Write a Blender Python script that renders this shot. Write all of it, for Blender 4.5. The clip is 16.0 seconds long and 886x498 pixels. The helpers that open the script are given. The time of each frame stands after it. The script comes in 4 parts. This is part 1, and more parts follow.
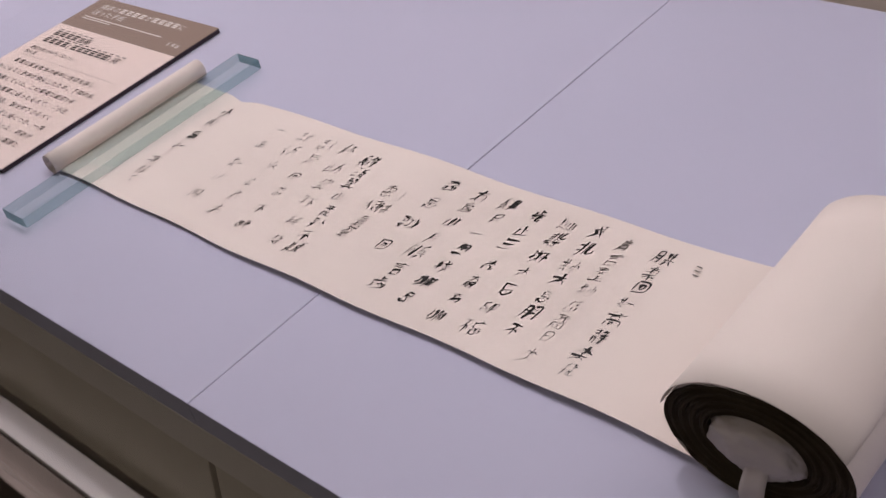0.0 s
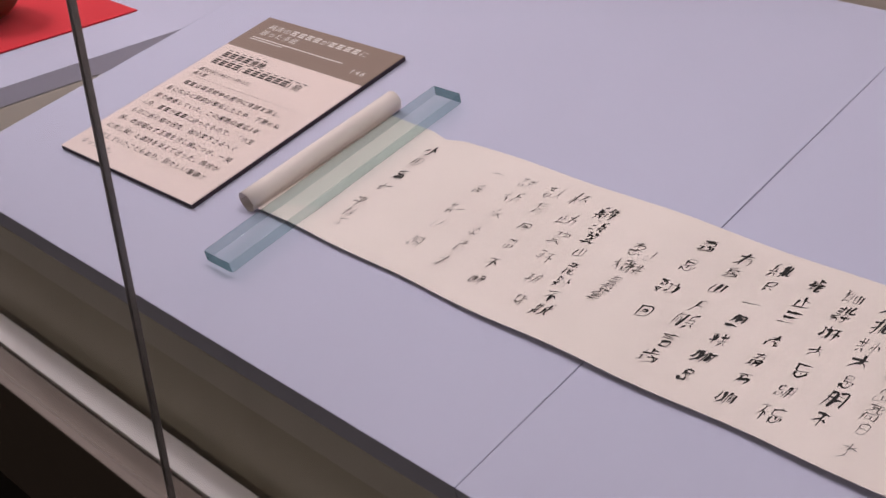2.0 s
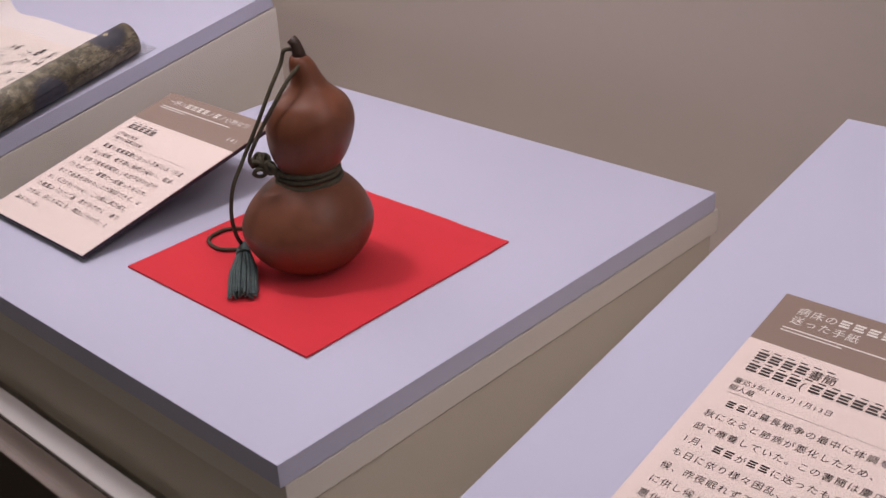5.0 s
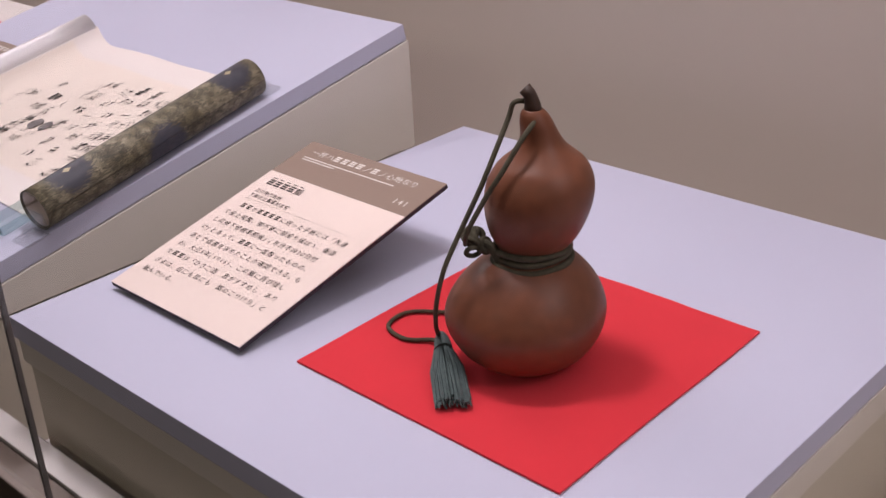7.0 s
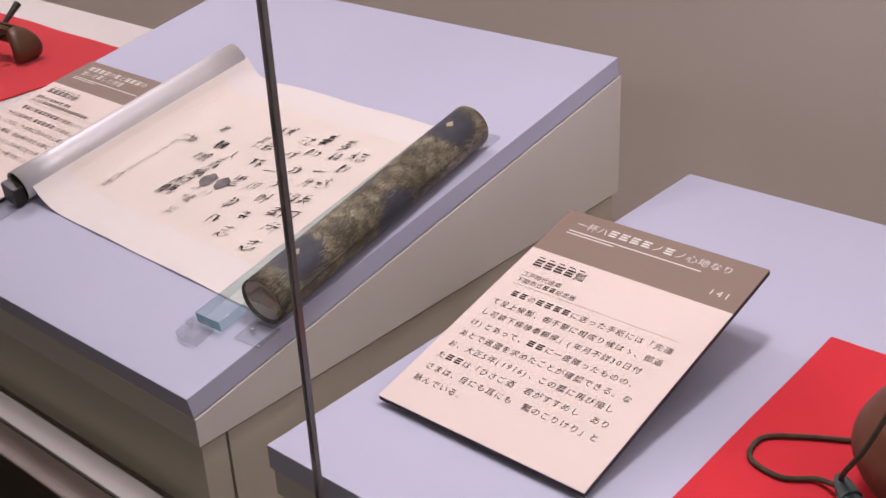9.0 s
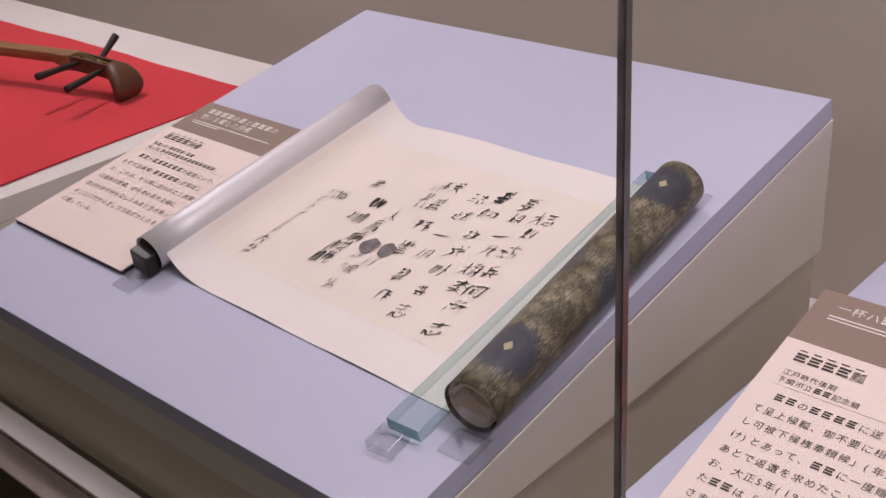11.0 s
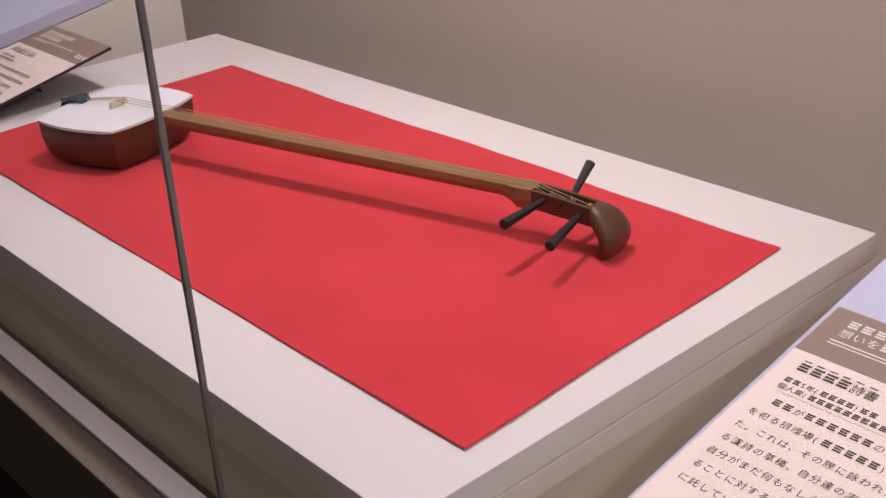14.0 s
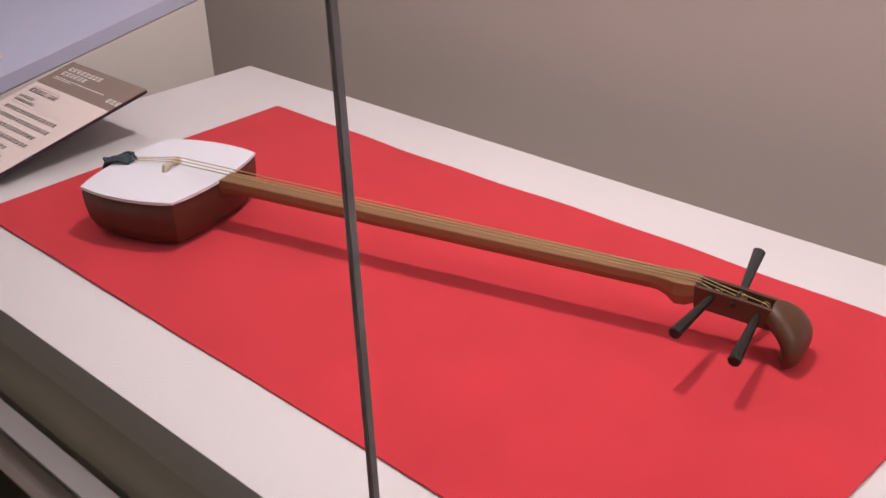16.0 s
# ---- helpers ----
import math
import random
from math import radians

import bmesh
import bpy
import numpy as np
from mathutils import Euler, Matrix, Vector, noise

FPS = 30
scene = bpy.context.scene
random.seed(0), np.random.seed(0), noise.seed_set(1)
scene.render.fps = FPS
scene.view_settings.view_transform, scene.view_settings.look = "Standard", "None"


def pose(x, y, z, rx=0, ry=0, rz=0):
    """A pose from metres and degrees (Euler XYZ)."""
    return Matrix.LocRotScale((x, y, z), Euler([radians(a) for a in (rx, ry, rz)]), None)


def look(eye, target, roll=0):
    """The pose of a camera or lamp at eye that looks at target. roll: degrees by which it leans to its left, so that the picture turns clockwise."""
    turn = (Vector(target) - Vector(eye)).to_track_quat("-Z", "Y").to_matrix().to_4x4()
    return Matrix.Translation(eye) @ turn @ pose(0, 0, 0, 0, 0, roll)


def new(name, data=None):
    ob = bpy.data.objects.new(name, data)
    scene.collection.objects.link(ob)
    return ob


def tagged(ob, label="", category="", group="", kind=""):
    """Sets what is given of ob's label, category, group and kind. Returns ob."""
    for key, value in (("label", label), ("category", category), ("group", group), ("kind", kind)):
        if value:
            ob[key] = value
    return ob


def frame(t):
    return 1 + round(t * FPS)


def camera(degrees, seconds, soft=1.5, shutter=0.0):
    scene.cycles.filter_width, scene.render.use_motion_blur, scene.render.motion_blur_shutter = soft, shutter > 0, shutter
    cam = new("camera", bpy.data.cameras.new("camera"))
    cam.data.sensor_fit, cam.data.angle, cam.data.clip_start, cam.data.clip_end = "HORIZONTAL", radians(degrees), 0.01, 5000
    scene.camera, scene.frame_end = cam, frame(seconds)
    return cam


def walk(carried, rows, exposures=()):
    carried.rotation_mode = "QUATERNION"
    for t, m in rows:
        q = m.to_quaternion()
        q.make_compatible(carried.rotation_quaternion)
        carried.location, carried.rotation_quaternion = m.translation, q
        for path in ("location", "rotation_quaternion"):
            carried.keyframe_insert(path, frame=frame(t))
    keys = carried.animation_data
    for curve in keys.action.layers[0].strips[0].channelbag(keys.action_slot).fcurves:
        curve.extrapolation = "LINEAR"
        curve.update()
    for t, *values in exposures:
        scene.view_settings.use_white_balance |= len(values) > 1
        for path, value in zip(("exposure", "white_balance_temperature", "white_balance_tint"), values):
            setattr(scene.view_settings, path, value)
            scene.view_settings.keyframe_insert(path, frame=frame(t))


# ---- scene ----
cam = camera(41.7, 16.0, soft=1.5)
PATH = [
    (0, (2.326, -0.376, 1.536), (1.138, 0.876, 0.526), -3.8),
    (0.5, (2.318, -0.38, 1.534), (1.124, 0.87, 0.529), -3.6),
    (1, (2.289, -0.371, 1.526), (1.059, 0.851, 0.528), -4.1),
    (1.5, (2.224, -0.395, 1.537), (0.993, 0.819, 0.532), -3.7),
    (2, (2.118, -0.436, 1.545), (0.907, 0.798, 0.54), -2.4),
    (2.5, (2.014, -0.445, 1.553), (0.777, 0.775, 0.561), -2.5),
    (3, (1.901, -0.444, 1.565), (0.637, 0.761, 0.59), -3.3),
    (3.5, (1.777, -0.462, 1.593), (0.521, 0.759, 0.627), -3.4),
    (4, (1.663, -0.457, 1.605), (0.39, 0.764, 0.663), -4.2),
    (4.5, (1.544, -0.48, 1.628), (0.295, 0.778, 0.701), -3.5),
    (7, (1.099, -0.455, 1.583), (-0.161, 0.829, 0.71), -3.1),
    (7.5, (1.004, -0.437, 1.588), (-0.272, 0.818, 0.695), -4.2),
    (8, (0.909, -0.441, 1.592), (-0.367, 0.807, 0.689), -4.6),
    (8.5, (0.784, -0.51, 1.616), (-0.408, 0.808, 0.698), -2.8),
    (11, (0.414, -0.471, 1.594), (-0.824, 0.82, 0.698), -3.8),
    (11.5, (0.322, -0.467, 1.595), (-0.927, 0.81, 0.696), -4.0),
    (12, (0.2, -0.51, 1.606), (-1.017, 0.797, 0.704), -2.8),
    (12.5, (0.068, -0.535, 1.607), (-1.152, 0.775, 0.713), -2.1),
    (13, (-0.066, -0.533, 1.602), (-1.335, 0.744, 0.73), -2.2),
    (13.5, (-0.229, -0.49, 1.59), (-1.567, 0.725, 0.736), -2.6),
    (14, (-0.388, -0.454, 1.602), (-1.753, 0.724, 0.737), -3.3),
    (14.5, (-0.521, -0.435, 1.602), (-1.881, 0.754, 0.743), -2.8),
    (15, (-0.627, -0.417, 1.607), (-1.97, 0.785, 0.74), -2.9),
    (15.5, (-0.682, -0.43, 1.628), (-1.993, 0.792, 0.739), -3.0),
    (16, (-0.697, -0.43, 1.627), (-2.004, 0.797, 0.74), -2.8),
]
walk(cam, [(t, look(eye, target, roll)) for t, eye, target, roll in PATH],
     [(0, -0.20), (4.5, -0.18), (7, -0.06), (8.5, -0.10), (11, -0.30), (12, -0.45), (13, -0.42), (13.5, -0.14), (14.5, 0.02), (16, 0.04)])

# world: a dark gallery, only a faint warm glow of the room
world = bpy.data.worlds.new("world")
scene.world = world
world.use_nodes = True
world.node_tree.nodes["Background"].inputs[0].default_value = (0.9, 0.8, 0.72, 1)
world.node_tree.nodes["Background"].inputs[1].default_value = 0.09


def area_lamp(name, place, target, watts, sx, sy, colour):
    data = bpy.data.lights.new(name, "AREA")
    data.shape, data.size, data.size_y, data.energy, data.color = "RECTANGLE", sx, sy, watts, colour
    ob = new(name, data)
    ob.matrix_world = look(place, target)
    return ob


WARM = (1.0, 0.905, 0.955)
area_lamp("case_strip_light", (-0.3, -0.034, 2.28), (-0.3, -0.034, 0), 10, 7.6, 0.05, WARM)
area_lamp("case_strip_light", (-0.3, 0.45, 2.28), (-0.3, 0.45, 0), 16.5, 7.6, 0.05, WARM)
area_lamp("case_spot_light", (-1.50, 0.50, 2.26), (-1.50, 0.47, 1.0), 9, 0.05, 0.05, WARM)
area_lamp("case_spot_light", (0.20, 0.18, 2.26), (0.35, 0.30, 1.0), 8.0, 0.14, 0.14, WARM)
area_lamp("case_spot_light", (1.70, 0.20, 2.26), (1.6, 0.30, 1.0), 3.5, 0.06, 0.06, WARM)

# added fill lamps, unseen over the aisle, that lift the dark plinth fronts
for lx in (-2.6, 0.0, 2.6):
    area_lamp("added_aisle_fill", (lx, -2.3, 2.86), (lx, -0.1, 0.9), 9, 0.5, 0.5, (1.0, 0.86, 0.74))

# ---- materials ----


def material(name, colour, rough=0.6, metal=0.0, var=0.12, scale=8.0, fine=220.0, bump=0.12, spec=0.4, random_piece=0.0,
             stretch=(1, 1, 1), sheen=0.0):
    """A surface with large stains, fine grain and a small relief."""
    m = bpy.data.materials.new(name)
    m.use_nodes = True
    nt = m.node_tree
    bsdf = nt.nodes["Principled BSDF"]
    co = nt.nodes.new("ShaderNodeTexCoord")
    mp = nt.nodes.new("ShaderNodeMapping")
    mp.inputs["Scale"].default_value = stretch
    nt.links.new(co.outputs["Object"], mp.inputs["Vector"])
    big, small = nt.nodes.new("ShaderNodeTexNoise"), nt.nodes.new("ShaderNodeTexNoise")
    big.inputs["Scale"].default_value, big.inputs["Detail"].default_value = scale, 5
    small.inputs["Scale"].default_value, small.inputs["Detail"].default_value = fine, 3
    for n in (big, small):
        nt.links.new(mp.outputs["Vector"], n.inputs["Vector"])
    add = nt.nodes.new("ShaderNodeMath")
    add.operation = "MULTIPLY_ADD"
    nt.links.new(small.outputs["Fac"], add.inputs[0])
    add.inputs[1].default_value = 0.6
    nt.links.new(big.outputs["Fac"], add.inputs[2])
    ramp = nt.nodes.new("ShaderNodeMapRange")
    ramp.inputs["From Min"].default_value, ramp.inputs["From Max"].default_value = 0.45, 1.15
    nt.links.new(add.outputs[0], ramp.inputs["Value"])
    mix = nt.nodes.new("ShaderNodeMix")
    mix.data_type = "RGBA"
    mix.inputs["A"].default_value = (*[c * (1 - var) for c in colour], 1)
    mix.inputs["B"].default_value = (*[min(1, c * (1 + var)) for c in colour], 1)
    nt.links.new(ramp.outputs["Result"], mix.inputs["Factor"])
    nt.links.new(mix.outputs["Result"], bsdf.inputs["Base Color"])
    bsdf.inputs["Roughness"].default_value = rough
    bsdf.inputs["Metallic"].default_value = metal
    bsdf.inputs["Specular IOR Level"].default_value = spec
    bsdf.inputs["Sheen Weight"].default_value = sheen
    bp = nt.nodes.new("ShaderNodeBump")
    bp.inputs["Strength"].default_value, bp.inputs["Distance"].default_value = bump, 0.001
    nt.links.new(add.outputs[0], bp.inputs["Height"])
    nt.links.new(bp.outputs["Normal"], bsdf.inputs["Normal"])
    return m


def clear_pane(name, tint, gloss=1.0):
    """A pane: clear, with gloss by Fresnel."""
    m = bpy.data.materials.new(name)
    m.use_nodes = True
    nt = m.node_tree
    nt.nodes.clear()
    out, mix = nt.nodes.new("ShaderNodeOutputMaterial"), nt.nodes.new("ShaderNodeMixShader")
    tr, gl = nt.nodes.new("ShaderNodeBsdfTransparent"), nt.nodes.new("ShaderNodeBsdfGlossy")
    lw, pw, fr = nt.nodes.new("ShaderNodeLayerWeight"), nt.nodes.new("ShaderNodeMath"), nt.nodes.new("ShaderNodeMath")
    tr.inputs[0].default_value = (*tint, 1)
    gl.inputs["Roughness"].default_value = 0.03
    lw.inputs["Blend"].default_value = 0.5
    pw.operation, pw.inputs[1].default_value = "POWER", 5.0
    fr.operation, fr.inputs[1].default_value, fr.inputs[2].default_value = "MULTIPLY_ADD", 0.5 * gloss, 0.03 * gloss
    nt.links.new(lw.outputs["Facing"], pw.inputs[0])
    nt.links.new(pw.outputs[0], fr.inputs[0])
    nt.links.new(fr.outputs[0], mix.inputs[0])
    nt.links.new(tr.outputs[0], mix.inputs[1])
    nt.links.new(gl.outputs[0], mix.inputs[2])
    nt.links.new(mix.outputs[0], out.inputs["Surface"])
    return m


def silicone(name):
    """A cloudy clear filling that lets light through."""
    m = clear_pane(name, (0.50, 0.48, 0.47), 1.0)
    nt = m.node_tree
    out = nt.nodes["Material Output"]
    mix, tl = nt.nodes.new("ShaderNodeMixShader"), nt.nodes.new("ShaderNodeBsdfTranslucent")
    co, nz = nt.nodes.new("ShaderNodeTexCoord"), nt.nodes.new("ShaderNodeTexNoise")
    nz.inputs["Scale"].default_value = 30
    nt.links.new(co.outputs["Object"], nz.inputs["Vector"])
    cut = nt.nodes.new("ShaderNodeMath")
    cut.operation, cut.inputs[1].default_value = "MULTIPLY", 0.55
    nt.links.new(nz.outputs["Fac"], cut.inputs[0])
    nt.links.new(cut.outputs[0], mix.inputs[0])
    tl.inputs[0].default_value = (0.92, 0.88, 0.86, 1)
    nt.links.new(out.inputs["Surface"].links[0].from_socket, mix.inputs[1])
    nt.links.new(tl.outputs[0], mix.inputs[2])
    nt.links.new(mix.outputs[0], out.inputs["Surface"])
    return m


def brocade(name, medallions):
    """Woven silk: dark olive ground with gold leaf shapes, and dark blue medallions round the given points."""
    m = material(name, (0.115, 0.095, 0.058), rough=0.5, var=0.5, scale=55, fine=700, bump=0.3)
    nt = m.node_tree
    bsdf = nt.nodes["Principled BSDF"]
    co = nt.nodes.new("ShaderNodeTexCoord")
    warp = nt.nodes.new("ShaderNodeTexNoise")
    warp.inputs["Scale"].default_value, warp.inputs["Detail"].default_value = 42, 3
    add = nt.nodes.new("ShaderNodeVectorMath")
    add.operation = "MULTIPLY_ADD"
    add.inputs[1].default_value = (0.030, 0.030, 0.030)
    nt.links.new(warp.outputs["Color"], add.inputs[0])
    nt.links.new(co.outputs["Object"], add.inputs[2])

    def cells(scale, low, high):
        vor = nt.nodes.new("ShaderNodeTexVoronoi")
        vor.feature = "DISTANCE_TO_EDGE"
        vor.inputs["Scale"].default_value = scale
        nt.links.new(add.outputs[0], vor.inputs["Vector"])
        rng_ = nt.nodes.new("ShaderNodeMapRange")
        rng_.inputs["From Min"].default_value, rng_.inputs["From Max"].default_value = low, high
        nt.links.new(vor.outputs["Distance"], rng_.inputs["Value"])
        return rng_.outputs[0]

    def blend(fac, a, b):
        mix = nt.nodes.new("ShaderNodeMix")
        mix.data_type = "RGBA"
        nt.links.new(fac, mix.inputs["Factor"])
        for key, v in (("A", a), ("B", b)):
            if isinstance(v, tuple):
                mix.inputs[key].default_value = (*v, 1)
            else:
                nt.links.new(v, mix.inputs[key])
        return mix.outputs["Result"]

    tone = nt.nodes.new("ShaderNodeTexNoise")
    tone.inputs["Scale"].default_value, tone.inputs["Detail"].default_value = 38, 3
    nt.links.new(co.outputs["Object"], tone.inputs["Vector"])
    span = nt.nodes.new("ShaderNodeMapRange")
    span.inputs["From Min"].default_value, span.inputs["From Max"].default_value = 0.38, 0.62
    nt.links.new(tone.outputs["Fac"], span.inputs["Value"])
    gold = blend(span.outputs[0], (0.175, 0.145, 0.085), (0.36, 0.315, 0.225))
    leaves = blend(cells(52, 0.03, 0.15), (0.045, 0.040, 0.028), gold)
    leaves = blend(cells(135, 0.0, 0.17), blend(span.outputs[0], (0.06, 0.052, 0.034), (0.15, 0.125, 0.08)), leaves)
    for centre in medallions:
        far = nt.nodes.new("ShaderNodeVectorMath")
        far.operation = "DISTANCE"
        nt.links.new(add.outputs[0], far.inputs[0])
        far.inputs[1].default_value = [c + 0.015 for c in centre]
        near = nt.nodes.new("ShaderNodeMapRange")
        near.inputs["From Min"].default_value, near.inputs["From Max"].default_value = 0.033, 0.026
        near.inputs["To Max"].default_value = 0.88
        nt.links.new(far.outputs["Value"], near.inputs["Value"])
        leaves = blend(near.outputs[0], leaves, (0.048, 0.050, 0.075))
    nt.links.new(leaves, bsdf.inputs["Base Color"])
    return m


M_LAV = material("lavender_cloth", (0.555, 0.555, 0.70), rough=0.85, var=0.03, scale=5, fine=500, bump=0.03, spec=0.15)
M_WHITE = material("white_cloth", (0.71, 0.66, 0.645), rough=0.85, var=0.03, scale=5, fine=500, bump=0.03, spec=0.15)
M_TRAY = material("cream_paint", (0.72, 0.67, 0.61), rough=0.6, var=0.04, scale=6, fine=300, bump=0.05)
M_BASE = material("beige_paint", (0.60, 0.55, 0.46), rough=0.6, var=0.05, scale=5, fine=300, bump=0.05)
M_WALL = material("wall_cloth", (0.49, 0.43, 0.385), rough=0.9, var=0.05, scale=1.6, fine=350, bump=0.12, spec=0.15)
M_SILL = material("sill_white", (0.78, 0.73, 0.72), rough=0.45, var=0.03, scale=9, fine=400, bump=0.03)
M_RAIL = material("bronze_rail", (0.16, 0.125, 0.105), rough=0.45, var=0.08, scale=10, fine=300, bump=0.04, metal=0.3)
M_DARK = material("dark_cabinet", (0.018, 0.014, 0.012), rough=0.7, var=0.2, scale=4, fine=150)
M_CARPET = material("dark_carpet", (0.03, 0.022, 0.018), rough=0.95, var=0.3, scale=10, fine=300, bump=0.4)
M_ROOM = material("room_paint", (0.10, 0.085, 0.075), rough=0.9, var=0.08, scale=2, fine=200)
M_PANE = clear_pane("pane_glass", (0.985, 0.99, 0.985))
M_JOINT = silicone("clear_silicone")
M_JOINT_D = material("joint_dark", (0.15, 0.135, 0.13), rough=0.3, var=0.2, scale=14, fine=200)
M_PAPER = material("old_paper", (0.85, 0.765, 0.71), rough=0.85, var=0.07, scale=9, fine=420, bump=0.15, spec=0.15)
M_PAPER2 = material("mount_paper", (0.86, 0.785, 0.765), rough=0.8, var=0.035, scale=12, fine=420, bump=0.12, spec=0.15)
M_PAPER3 = material("tanned_paper", (0.845, 0.745, 0.68), rough=0.85, var=0.06, scale=16, fine=420, bump=0.12, spec=0.15)
# brown roll ends; the shade on them is put into this dark colour
M_ROLLEND = material("shaded_paper_layers", (0.055, 0.040, 0.026), rough=0.9, spec=0.1, var=0.35, scale=60, fine=800, bump=0.5)
M_TISSUE = material("tissue", (0.52, 0.46, 0.42), rough=0.9, var=0.08, scale=40, fine=300, bump=0.6)
M_INK = material("ink", (0.022, 0.020, 0.020), rough=0.7, var=0.5, scale=120, fine=900)
M_INK2 = material("faded_ink", (0.11, 0.098, 0.09), rough=0.8, var=0.35, scale=120, fine=900)
M_STAIN = material("ink_blot", (0.19, 0.17, 0.17), rough=0.8, var=0.5, scale=150, fine=900)
M_CARD = material("caption_pink", (0.84, 0.70, 0.645), rough=0.6, var=0.02, scale=20, fine=500, bump=0.03)
M_HEADER = material("caption_brown", (0.285, 0.205, 0.165), rough=0.6, var=0.03, scale=20, fine=500, bump=0.03)
M_EDGE = material("board_black", (0.035, 0.022, 0.032), rough=0.7, var=0.2, scale=30, fine=300)
M_PRINT = material("print_black", (0.07, 0.058, 0.055), rough=0.7, var=0.15, scale=200, fine=900)
M_PRINTW = material("print_white", (0.80, 0.74, 0.70), rough=0.7, var=0.05, scale=200, fine=900)
M_RED = material("red_felt", (0.70, 0.036, 0.052), rough=0.95, var=0.07, scale=14, fine=1100, bump=0.3, spec=0.1, sheen=0.15)
M_RED2 = material("red_blanket", (0.61, 0.040, 0.052), rough=0.95, var=0.12, scale=10, fine=1100, bump=0.35, spec=0.1, sheen=0.15)
M_GOURD = material("gourd_skin", (0.160, 0.053, 0.026), rough=0.43, var=0.30, scale=11, fine=90, bump=0.06, spec=0.36)
M_STOP = material("stopper_wood", (0.045, 0.022, 0.014), rough=0.5, var=0.3, scale=60, fine=300)
M_CORD = material("green_cord", (0.072, 0.062, 0.040), rough=0.9, var=0.4, scale=140, fine=700, bump=0.6)
M_TASSEL = material("tassel_thread", (0.085, 0.115, 0.115), rough=0.9, var=0.4, scale=160, fine=700, bump=0.5)
M_SILVER = material("silver_paper", (0.68, 0.655, 0.675), rough=0.50, metal=0.42, var=0.08, scale=30, fine=350, bump=0.1, stretch=(1, 0.15, 1))
M_BLACK = material("black_lacquer", (0.018, 0.015, 0.013), rough=0.42, var=0.3, scale=60, fine=300, bump=0.05)
BX, BR = -0.147, 0.0275            # the brocade roll: its middle and radius
M_BROCADE = brocade("brocade", [(BX + BR * math.cos(radians(a)), y, BR + BR * math.sin(radians(a))) for y, a in ((0.172, 78), (0.437, 78), (0.305, -20), (0.300, 165))])
M_GBAR = clear_pane("weight_glass", (0.945, 0.98, 0.972), 0.8)
M_GEDGE = clear_pane("weight_edge", (0.66, 0.76, 0.76), 1.0)
M_GEND = clear_pane("weight_end", (0.22, 0.36, 0.36), 1.0)
M_ACRYL = clear_pane("acrylic", (0.95, 0.955, 0.955), 1.6)
M_AEDGE = clear_pane("acrylic_edge", (0.86, 0.86, 0.87), 2.2)
M_WOOD = material("neck_wood", (0.285, 0.150, 0.070), rough=0.42, var=0.22, scale=18, fine=90, bump=0.08, stretch=(0.12, 1, 1))
M_HEAD = material("head_wood", (0.105, 0.047, 0.025), rough=0.42, var=0.3, scale=18, fine=160, bump=0.08, stretch=(0.3, 1, 1))
M_WOODD = material("body_wood", (0.090, 0.036, 0.020), rough=0.4, var=0.3, scale=16, fine=160, bump=0.08, stretch=(0.3, 1, 1))
M_SKIN = material("drum_skin", (0.75, 0.735, 0.77), rough=0.55, var=0.03, scale=20, fine=300, bump=0.05)
M_STRING = material("silk_string", (0.45, 0.33, 0.16), rough=0.5, var=0.1, scale=50, fine=300)
M_NEO = material("blue_braid", (0.055, 0.070, 0.085), rough=0.9, var=0.4, scale=140, fine=600, bump=0.5)
M_BRIDGE = material("bridge_bamboo", (0.60, 0.50, 0.36), rough=0.5, var=0.1, scale=60, fine=300)
M_GOLD = material("gold_weave", (0.45, 0.38, 0.25), rough=0.5, var=0.2, scale=200, fine=900)
M_BRASS = material("brass", (0.60, 0.42, 0.18), rough=0.3, metal=0.9, var=0.1, scale=60, fine=300)

# ---- mesh helpers ----


def mesh_of(bm, name, mats, smooth=False):
    bmesh.ops.recalc_face_normals(bm, faces=bm.faces[:])
    me = bpy.data.meshes.new(name)
    bm.to_mesh(me)
    bm.free()
    for m in mats if isinstance(mats, (list, tuple)) else (mats,):
        me.materials.append(m)
    if smooth:
        me.polygons.foreach_set("use_smooth", [True] * len(me.polygons))
    return me


def edged(bm, faces_up=0.6, ends=False):
    """Second material on the upright faces; a third on the two short ends and the bevelled edges."""
    bm.normal_update()
    for f in bm.faces:
        f.material_index = 0 if abs(f.normal.z) > faces_up else 1
        if ends and (abs(f.normal.y) > 0.6 or max(map(abs, f.normal)) < 0.95):
            f.material_index = 2
    return bm


def part(name, bm, mats, parent, label="", smooth=False, m=None):
    ob = new(name, mesh_of(bm, name, mats, smooth))
    ob.parent = parent
    if m is not None:
        ob.matrix_local = m
    if label:
        tagged(ob, label)
    return ob


def thing(name, m, label, category, group="", kind=""):
    ob = new(name)
    ob.empty_display_size = 0.05
    ob.matrix_world = m
    return tagged(ob, label, category, group, kind)


def box(x0, x1, y0, y1, z0, z1, bevel=0.0, bm=None):
    bm = bm or bmesh.new()
    vs = [bm.verts.new((x, y, z)) for z in (z0, z1) for y in (y0, y1) for x in (x0, x1)]
    for f in ((0, 1, 3, 2), (4, 5, 7, 6), (0, 1, 5, 4), (2, 3, 7, 6), (0, 2, 6, 4), (1, 3, 7, 5)):
        bm.faces.new([vs[i] for i in f])
    if bevel:
        es = {e for v in vs for e in v.link_edges}
        bmesh.ops.bevel(bm, geom=list(es), offset=bevel, segments=2, affect="EDGES", profile=0.6)
    return bm


